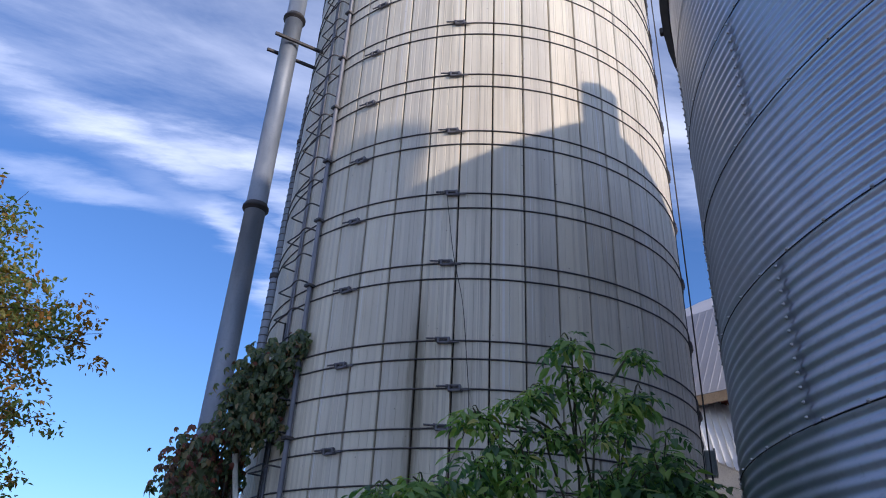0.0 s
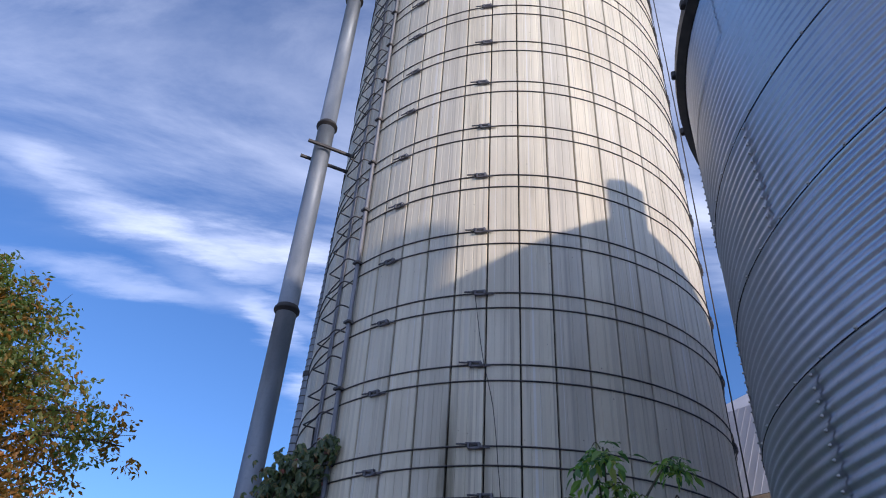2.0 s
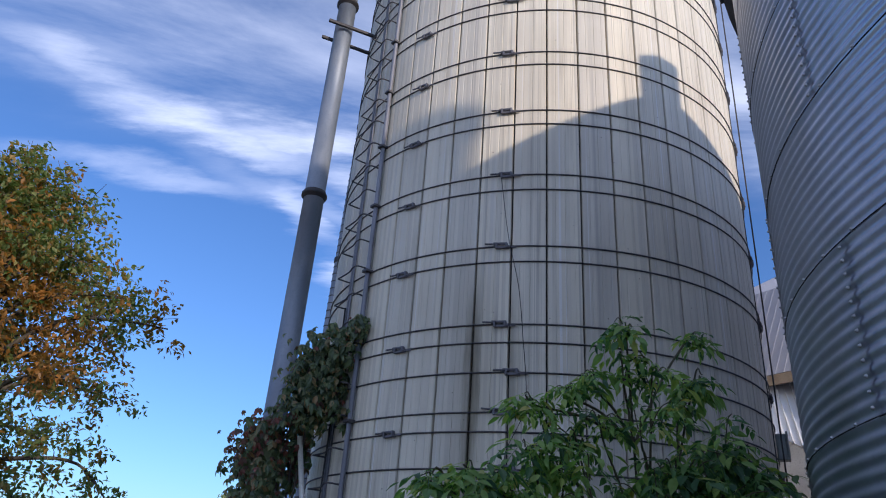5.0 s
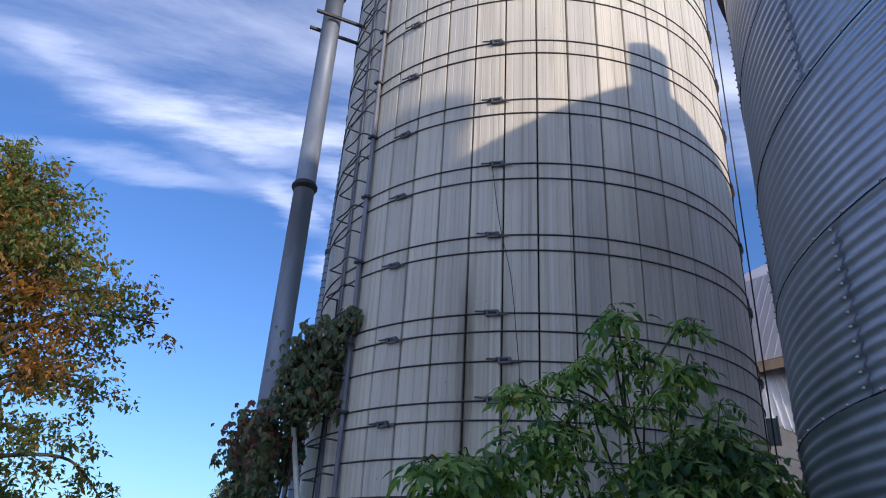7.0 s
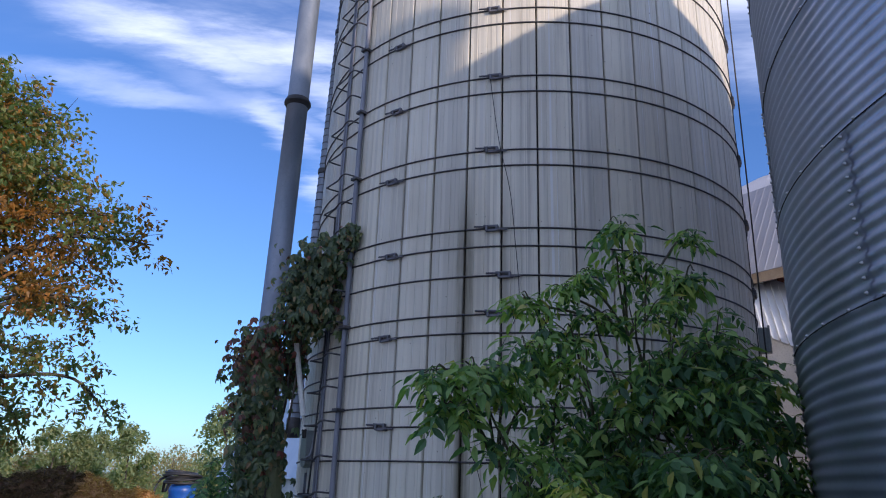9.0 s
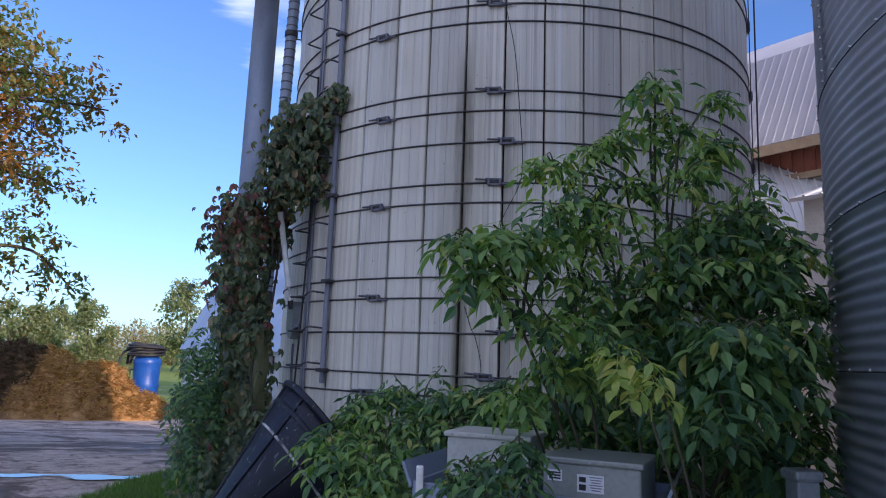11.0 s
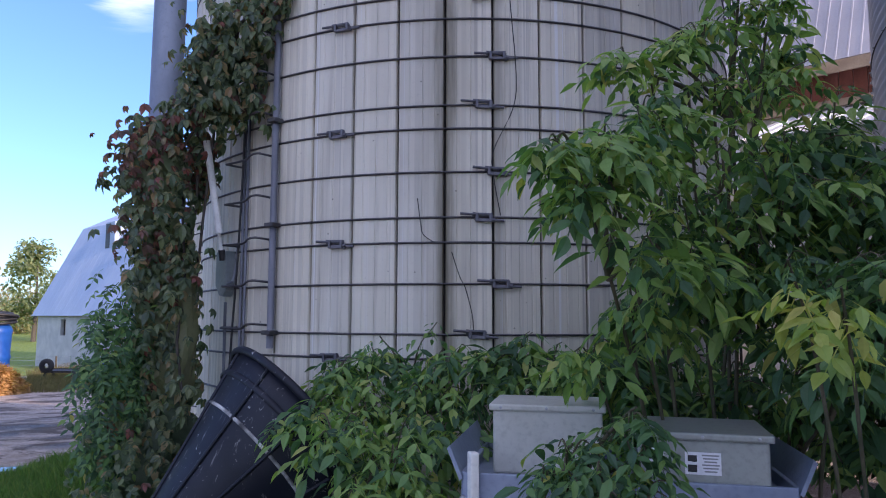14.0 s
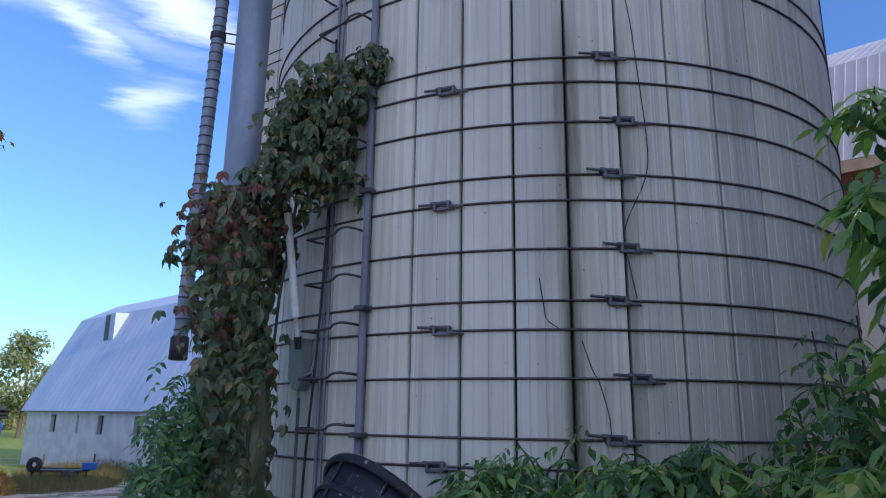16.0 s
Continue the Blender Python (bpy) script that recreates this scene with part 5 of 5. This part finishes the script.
# ---- yard clutter ----
def straw_pile():
    root = thing("straw_pile", (-17.0, 36.0, 0), "heap of loose orange-brown straw in the yard, left part painted in shade", "straw pile")
    b = Vector((-17.0, 36.0, 0))
    rnd = random.Random(51)

    def top(x, y):
        h = 0.0
        for cx, cy, rx, ry, hh in ((-18.6, 36.4, 5.5, 3.4, 3.3), (-15.4, 36.2, 3.6, 2.8, 2.5), (-13.2, 36.3, 2.4, 2.1, 1.1), (-24.0, 36.4, 4.6, 3.4, 3.0)):
            q = 1 - ((x - cx) / rx) ** 2 - ((y - cy) / ry) ** 2
            if q > 0:
                h = max(h, hh * q ** 0.85)
        if h > 0:
            h += 0.55 * noise.noise((x * 0.8, y * 0.8, 1.0)) + 0.45 * noise.noise((x * 2.1, y * 2.1, 5.0)) + 0.22 * noise.noise((x * 5.0, y * 5.0, 2.0))
        return h
    nx, ny = 190, 80
    x0, x1, y0, y1 = -29.0, -10.0, 32.6, 40.0
    verts = [(x0 + (x1 - x0) * i / nx - b.x, y0 + (y1 - y0) * j / ny - b.y, top(x0 + (x1 - x0) * i / nx, y0 + (y1 - y0) * j / ny) + height(x0 + (x1 - x0) * i / nx, y0 + (y1 - y0) * j / ny) - 0.03) for j in range(ny + 1) for i in range(nx + 1)]
    faces = [(j * (nx + 1) + i, j * (nx + 1) + i + 1, (j + 1) * (nx + 1) + i + 1, (j + 1) * (nx + 1) + i) for j in range(ny) for i in range(nx)]
    faces = [f for f in faces if max(verts[i][2] for i in f) > -1.7]
    child("mound", from_lists("mound", verts, faces, HAYBASE, True), root)
    v, f, v2, f2 = [], [], [], []
    for _ in range(70000):
        x, y = rnd.uniform(x0, x1), rnd.uniform(y0, y1)
        h = top(x, y)
        if h < 0.06:
            continue
        p = Vector((x, y, h + height(x, y) + rnd.uniform(-0.02, 0.06))) - b
        a, e = rnd.uniform(0, 6.28), rnd.uniform(-0.7, 0.5)
        L = rnd.uniform(0.15, 0.5)
        d = Vector((math.cos(a) * math.cos(e), math.sin(a) * math.cos(e), math.sin(e))) * L
        s = Vector((-math.sin(a), math.cos(a), 0.4)) * rnd.uniform(0.008, 0.02)
        # strands left of here take the dark copy: painted silo shadow
        vv, ff = (v2, f2) if x + 1.2 * noise.noise((x * 0.9, y * 0.9, 7.0)) < -16.9 else (v, f)
        i = len(vv)
        vv += [tuple(p - d / 2 - s), tuple(p - d / 2 + s), tuple(p + d / 2 + s), tuple(p + d / 2 - s)]
        ff.append((i, i + 1, i + 2, i + 3))
    tagged(child("dark_manure", from_lists("dark_manure", v2, f2, SHADED_STRAW), root), "loose straw strands coloured dark for the silo's shadow", kind="stuff")
    tagged(child("loose_straw", from_lists("loose_straw", v, f, HAY), root), "tangled loose straw strands", kind="stuff")


def hay_base():
    k = Nodes("packed_straw")
    n1, n2 = k.noise(k.place((1, 1, 3)), 2.4, 6, 0.65), k.noise(k.place((1, 1, 2)), 24.0, 6, 0.75)
    dark = k.ramp(k.noise(k.place(), 0.45, 3), 0.46, 0.6)
    c = k.mix(k.ramp(n1, 0.3, 0.7), (0.34, 0.18, 0.07), (0.58, 0.34, 0.14))
    c = k.mix(k.ramp(n2, 0.45, 0.7, 0.0, 0.7), c, (0.14, 0.065, 0.03))
    x, y, z = k.xyz(k.place())
    # the same painted shadow on the packed straw, left of x = -17
    c = k.mix(k.math("MULTIPLY", k.ramp(x, -16.4, -17.6), 0.85), c, (0.055, 0.03, 0.022))
    k.bump(k.mix(0.5, n1, n2), 0.9, 0.08)
    return k.done(c, 0.9, 0.0, 0.2)


HAYBASE = hay_base()
straw_pile()


def drum():
    at = Vector((-13.3, 39.5, height(-13.3, 39.5) + 0.6))
    root = thing("blue_tank", Matrix.Translation(at) @ Matrix.Diagonal((1.6, 1.6, 2.45, 1)), "blue plastic tank with a black hose coiled on top", "tank")
    part("body", lathe([(0.0, 0.0), (0.40, 0.0), (0.43, 0.05), (0.41, 0.30), (0.44, 0.34), (0.41, 0.40), (0.43, 0.80), (0.45, 0.84), (0.43, 0.90), (0.36, 0.98), (0.0, 1.0)], 28), BLUEDRUM, root, smooth=True)
    h = thing("hose_coil", Matrix.Translation(at + Vector((0, 0, 2.42))) @ Matrix.Scale(1.7, 4), "black hose coiled loosely on the blue tank", "hose")
    rnd = random.Random(3)
    for k in range(6):
        pts = []
        r, z = 0.50 - 0.045 * (k % 3) + rnd.uniform(-0.03, 0.03), 0.06 + 0.055 * k
        for i in range(25):
            a = 2 * math.pi * i / 24
            pts.append((r * 1.12 * math.cos(a) + rnd.uniform(-0.01, 0.01) - 0.05, r * math.sin(a), z + 0.05 * math.sin(a + k) - (0.30 if 10 < i < 14 and k < 2 else 0)))
        part("loop", tube(pts, 0.036, 8, False), CABLE, h, smooth=True)
    part("loose_end", tube(smooth_line([(-0.5, 0.1, 0.2), (-0.75, 0, 0.1), (-0.85, -0.1, -0.3), (-0.8, -0.1, -0.7)], 5), 0.036, 8), CABLE, h, smooth=True)
    st = thing("tank_stand", at - Vector((0, 0, 0.6)), "low dark steel stand carrying the blue tank", "stand")
    for x in (-0.5, 0.5):
        for y in (-0.5, 0.5):
            part("leg", box((x, y, 0.25), (0.09, 0.09, 0.6), 0.01), DARKSTEEL, st)
    part("deck", box((0, 0, 0.57), (1.3, 1.3, 0.06), 0.01), DARKSTEEL, st)
    # feed rack beside it
    rk = thing("steel_rack", Matrix.Translation(at + Vector((-1.3, 0.2, -0.6))) @ Matrix.Diagonal((1.6, 1.6, 2.0, 1)), "rusty tubular steel rack beside the tank", "rack")
    for x in (-0.3, 0.3):
        for y in (-0.2, 0.2):
            part("post", tube([(x, y, -0.05), (x, y, 1.15)], 0.022, 8), DARKSTEEL, rk)
    for z in (0.35, 0.75, 1.12):
        for y in (-0.2, 0.2):
            part("bar", tube([(-0.3, y, z), (0.3, y, z)], 0.018, 8), DARKSTEEL, rk)


drum()


def trailer():
    at = Vector((-10.3, 41.2, height(-10.3, 41.2)))
    root = thing("flat_trailer", Matrix.Translation(at) @ pose(0, 0, 0, 0, 0, -14) @ Matrix.Scale(0.74, 4), "low dark flat trailer parked beside the barn wall", "trailer")
    part("bed", box((0, 0, 0.85), (3.4, 1.4, 0.14), 0.02), DARKSTEEL, root)
    for x in (-1.5, 1.5):
        for y in (-0.55, 0.55):
            part("leg", box((x, y, 0.40), (0.12, 0.12, 0.80), 0.01), DARKSTEEL, root)
    for x in (-1.3, 0.9):
        w = part("wheel", lathe([(0.18, -0.1), (0.42, -0.12), (0.5, -0.05), (0.5, 0.05), (0.42, 0.12), (0.18, 0.1)], 24, Matrix.Translation((x, -0.75, 1.25 if x < 0 else 0.45)) @ pose(0, 0, 0, 90, 0, 0)), CABLE, root, "black rubber tyre", True)
    part("rail", box((0, -0.66, 1.05), (3.4, 0.06, 0.08), 0.01), DARKSTEEL, root)
    part("blue_crate", box((1.9, 0.1, 1.15), (0.7, 0.7, 0.45), 0.03), BLUEDRUM, root, "blue plastic crate")


trailer()


def fence():
    root = thing("wire_fence", (-9, 30, 0), "thin wire field fence on wooden posts", "fence")
    pts = []
    for i in range(15):
        x, y = -36 + i * 2.6, 46.5 + 0.1 * i
        z = height(x, y)
        part("post", tube([(x + 9, y - 30, z - 0.2), (x + 9, y - 30, z + 1.15)], 0.05, 8), BARK, root)
        pts.append((x + 9, y - 30, z))
    for h in (0.3, 0.6, 0.9, 1.1):
        part("strand", tube([(x, y, z + h) for x, y, z in pts], 0.006, 5), PIPESTEEL, root)


fence()


def grass_patch(name, cx, cy, rx, ry, n, tall, material, label, seed, kind="stuff"):
    rnd = random.Random(seed)
    v, f = [], []
    for _ in range(n):
        a, r = rnd.uniform(0, 6.28), rnd.random() ** 0.5
        x, y = cx + rx * r * math.cos(a), cy + ry * r * math.sin(a)
        if math.hypot(x - SILO[0], y - SILO[1]) < SR + 0.03:
            continue
        z = height(x, y) - 0.01
        t = rnd.uniform(0, 6.28)
        h = tall * rnd.uniform(0.4, 1.2) * (1.1 - 0.5 * r)
        w = rnd.uniform(0.003, 0.007) * (1 + tall)
        bx, by = rnd.gauss(0, 0.4) * h, rnd.gauss(0, 0.4) * h
        c, s = math.cos(t) * w, math.sin(t) * w
        i = len(v)
        v += [(x - c, y - s, z), (x + c, y + s, z), (x + c * 0.7 + bx * 0.35, y + s * 0.7 + by * 0.35, z + h * 0.6), (x - c * 0.7 + bx * 0.35, y - s * 0.7 + by * 0.35, z + h * 0.6), (x + bx, y + by, z + h)]
        f += [(i, i + 1, i + 2, i + 3), (i + 3, i + 2, i + 4)]
    o = new(name, from_lists(name, v, f, material))
    tagged(o, label, "grass", kind=kind)


grass_patch("grass_tuft", -1.75, 6.0, 0.75, 1.1, 9000, 0.24, GRASS, "green grass growing at the foot of the silo", 61)
grass_patch("grass_tuft", -2.55, 8.6, 0.85, 2.4, 16000, 0.2, GRASS, "bright green grass at the edge of the yard", 67)
grass_patch("grass_tuft", -2.35, 6.6, 0.7, 1.3, 8000, 0.2, GRASS, "green grass growing along the yard edge", 66)
grass_patch("grass_tuft", -1.3, 4.2, 0.9, 1.1, 8000, 0.16, GRASS, "green grass growing along the yard edge", 62)
grass_patch("grass_tuft", 0.4, 5.0, 1.6, 0.9, 5000, 0.3, GRASS, "green grass under the saplings", 63)
grass_patch("dry_weeds", -10.3, 40.0, 3.0, 4.0, 9000, 0.6, WEED, "dry brown weeds at the edge of the yard", 64)
grass_patch("dry_weeds", -8.6, 46.0, 5.0, 4.0, 9000, 1.0, WEED, "dry brown weeds at the edge of the yard", 65)


def tub():
    """A moulded black cone with ribs, ring and lip, tipped against the silo."""
    m = Matrix.Translation((-1.673, 5.398, 0.10)) @ Vector((0.753, 0.264, 0.604)).to_track_quat("Z", "Y").to_matrix().to_4x4()
    root = thing("black_plastic_hopper", m, "scuffed black moulded plastic hopper tipped against the silo", "hopper")
    R0, R1, H = 0.034, 0.594, 1.345

    def rad(z):
        return R0 + (R1 - R0) * (z / H)
    zs = [H * i / 12 for i in range(13)]
    prof = [(0.0, 0.02), (R0 * 0.9, 0.0)] + [(rad(z), z) for z in zs] + [(rad(z) - 0.012, z) for z in zs[::-1]] + [(0.0, 0.04)]
    part("shell", lathe(prof, 56), TUB, root, smooth=True)
    part("lip", lathe([(R1, H - 0.03), (R1 + 0.02, H - 0.025), (R1 + 0.026, H - 0.005), (R1 + 0.02, H + 0.012), (R1 - 0.01, H + 0.012)], 56), TUB, root, "thick rolled black lip", True)
    part("lip", lathe([(rad(H * 0.9), H * 0.9 - 0.02), (rad(H * 0.9) + 0.014, H * 0.9 - 0.012), (rad(H * 0.9) + 0.014, H * 0.9 + 0.012), (rad(H * 0.9), H * 0.9 + 0.02)], 56), TUB, root, "raised moulded ring", True)
    for k in range(10):
        a = 2 * math.pi * k / 10 + 0.25
        part("rib", tube([((rad(z) + 0.004) * math.cos(a), (rad(z) + 0.004) * math.sin(a), z) for z in zs], 0.011, 8), TUB, root, smooth=True)
    z = H * 0.771
    part("ring", lathe([(rad(z), z - 0.010), (rad(z) + 0.010, z - 0.006), (rad(z) + 0.010, z + 0.006), (rad(z), z + 0.010)], 56), SCUFF, root, "raised ring worn white", True)


tub()


def machine():
    """Sheet-metal hopper with two enamelled covers standing in it."""
    b = Vector((0.56, 4.10, 0.0))
    turn = pose(0, 0, 0, 0, 0, -26)
    root = thing("feed_hopper", Matrix.Translation(b) @ turn, "blue-grey sheet steel feed hopper with flared rim, half overgrown", "hopper")
    wall = 0.02
    sx, sy, h = 0.60, 0.34, 0.98
    part("front_panel", box((0, -sy, h / 2), (2 * sx, wall, h), 0.004), BLUESHEET, root)
    part("back_panel", box((0, sy, h / 2), (2 * sx, wall, h), 0.004), BLUESHEET, root)
    for s in (-1, 1):
        part("side_panel", box((s * sx, 0, h / 2), (wall, 2 * sy - wall, h), 0.004), BLUESHEET, root)
    part("deck", box((0, 0, h - 0.06), (2 * sx - wall, 2 * sy - wall, 0.02)), BLUESHEET, root)
    # flared rim flaps
    for s, name in ((-1, "rim_flap"), (1, "rim_flap")):
        bm = bmesh.new()
        p = [(s * sx, -sy - 0.02, h - 0.02), (s * sx, sy + 0.02, h - 0.02), (s * (sx + 0.05), sy + 0.02, h + 0.10), (s * (sx + 0.05), -sy - 0.02, h + 0.10)]
        f = bm.faces.new([bm.verts.new(q) for q in p])
        r = bmesh.ops.extrude_face_region(bm, geom=[f])
        bmesh.ops.translate(bm, vec=(s * 0.012, 0, -0.01), verts=[g for g in r["geom"] if isinstance(g, bmesh.types.BMVert)])
        bmesh.ops.recalc_face_normals(bm, faces=bm.faces)
        part(name, bm, BLUESHEET, root)
    for x in (-0.6, -0.2, 0.2, 0.6):
        part("bolt", lathe([(0.0, 0.012), (0.012, 0.010), (0.016, 0.0)], 8, Matrix.Translation((x, -sy - wall / 2, h - 0.10)) @ pose(0, 0, 0, 90, 0, 0)), BOLT, root)
    for x in (-0.46, -0.05):
        part("sticker", box((x, -sy - wall / 2 - 0.001, h - 0.22), (0.11, 0.002, 0.07)), TEAL, root, "teal sticker")

    def cover(name, c, s, mat, label, yaw):
        m = Matrix.Translation(b + turn.to_3x3() @ Vector(c)) @ pose(0, 0, 0, 0, 0, yaw)
        r = thing(name, m, label, "cover")
        part("case", box((0, 0, s[2] / 2), s, 0.012), mat, r)
        part("lid", box((0, 0, s[2] + 0.012), (s[0] + 0.03, s[1] + 0.03, 0.028), 0.008), mat, r)
        for x in (-0.42, 0.0, 0.42):
            part("screw", lathe([(0.0, 0.004), (0.006, 0.003), (0.007, 0.0)], 8, Matrix.Translation((x * s[0], -s[1] / 2 - 0.016, s[2] + 0.012)) @ pose(0, 0, 0, 90, 0, 0)), BOLT, r)
        return r
    cover("cream_cover", (-0.29, 0.06, h - 0.05), (0.45, 0.34, 0.26), CREAMBOX, "cream enamelled steel cover streaked with dirt", -26)
    g = cover("grey_cover", (0.30, -0.12, h - 0.05), (0.46, 0.40, 0.20), GREENGREY, "grey-green enamelled cover with a white warning sticker", -30)
    s = part("sticker", box((0.0, -0.2015, 0.115), (0.125, 0.003, 0.080)), PAPER, g, "white warning sticker")
    for x, z, w, hh in ((-0.042, 0.133, 0.040, 0.022), (-0.042, 0.097, 0.040, 0.026)):
        part("symbol", box((x + 0.005, -0.204, z), (w * 0.8, 0.002, hh)), INK, s)
        part("symbol", box((x + 0.012, -0.205, z - 0.008), (w * 0.4, 0.002, hh * 0.4), 0, None), INK, s)
    for i in range(6):
        part("text_bar", box((0.026, -0.204, 0.145 - i * 0.0115), (0.060 - 0.008 * (i % 3), 0.002, 0.005)), GREYINK, s)
    s2 = part("sticker", box((-0.17, -0.2015, 0.14), (0.07, 0.003, 0.05)), PAPER, g, "white sticker")
    for i in range(3):
        part("text_bar", box((-0.17, -0.204, 0.153 - i * 0.013), (0.055, 0.002, 0.006)), INK, s2)
    # white board leaning past the hopper
    wb = thing("white_panel", Matrix.Translation((1.36, 3.52, 0.0)) @ pose(0, 0, 0, 0, 12, -20), "white steel panel lying beside the hopper", "panel")
    part("sheet", box((0, 0, 0.44), (0.34, 0.02, 0.88), 0.004), WHITEWALL, wb)
    part("edge", box((0, -0.012, 0.88), (0.36, 0.05, 0.03), 0.006), WHITEWALL, wb)
    pst = thing("pale_post", (-0.10, 4.02, 0), "narrow pale steel upright beside the hopper", "post")
    part("upright", box((0, 0, 0.53), (0.035, 0.05, 1.06), 0.006), WHITEPVC, pst)


machine()


def leg_post():
    root = thing("grey_pedestal", (1.66, 3.62, 0), "grey steel pedestal standing at the foot of the bin", "pedestal")
    part("column", box((0, 0, 0.55), (0.11, 0.11, 1.1), 0.012), GREYBOX, root)
    part("cap", box((0, 0, 1.12), (0.14, 0.14, 0.05), 0.015), GREYBOX, root)


leg_post()


def junction():
    base = around(SILO, SR, 66.0, 2.98)
    root = thing("grey_vent_box", Matrix.Translation(base) @ pose(0, 0, 0, 0, 0, 66), "small grey metal box fixed low on the silo side", "box")
    part("case", box((0, -0.05, 0.16), (0.12, 0.10, 0.26), 0.012), GREYBOX, root)
    part("lid", box((0, -0.108, 0.17), (0.13, 0.02, 0.28), 0.006), GREYBOX, root)


junction()
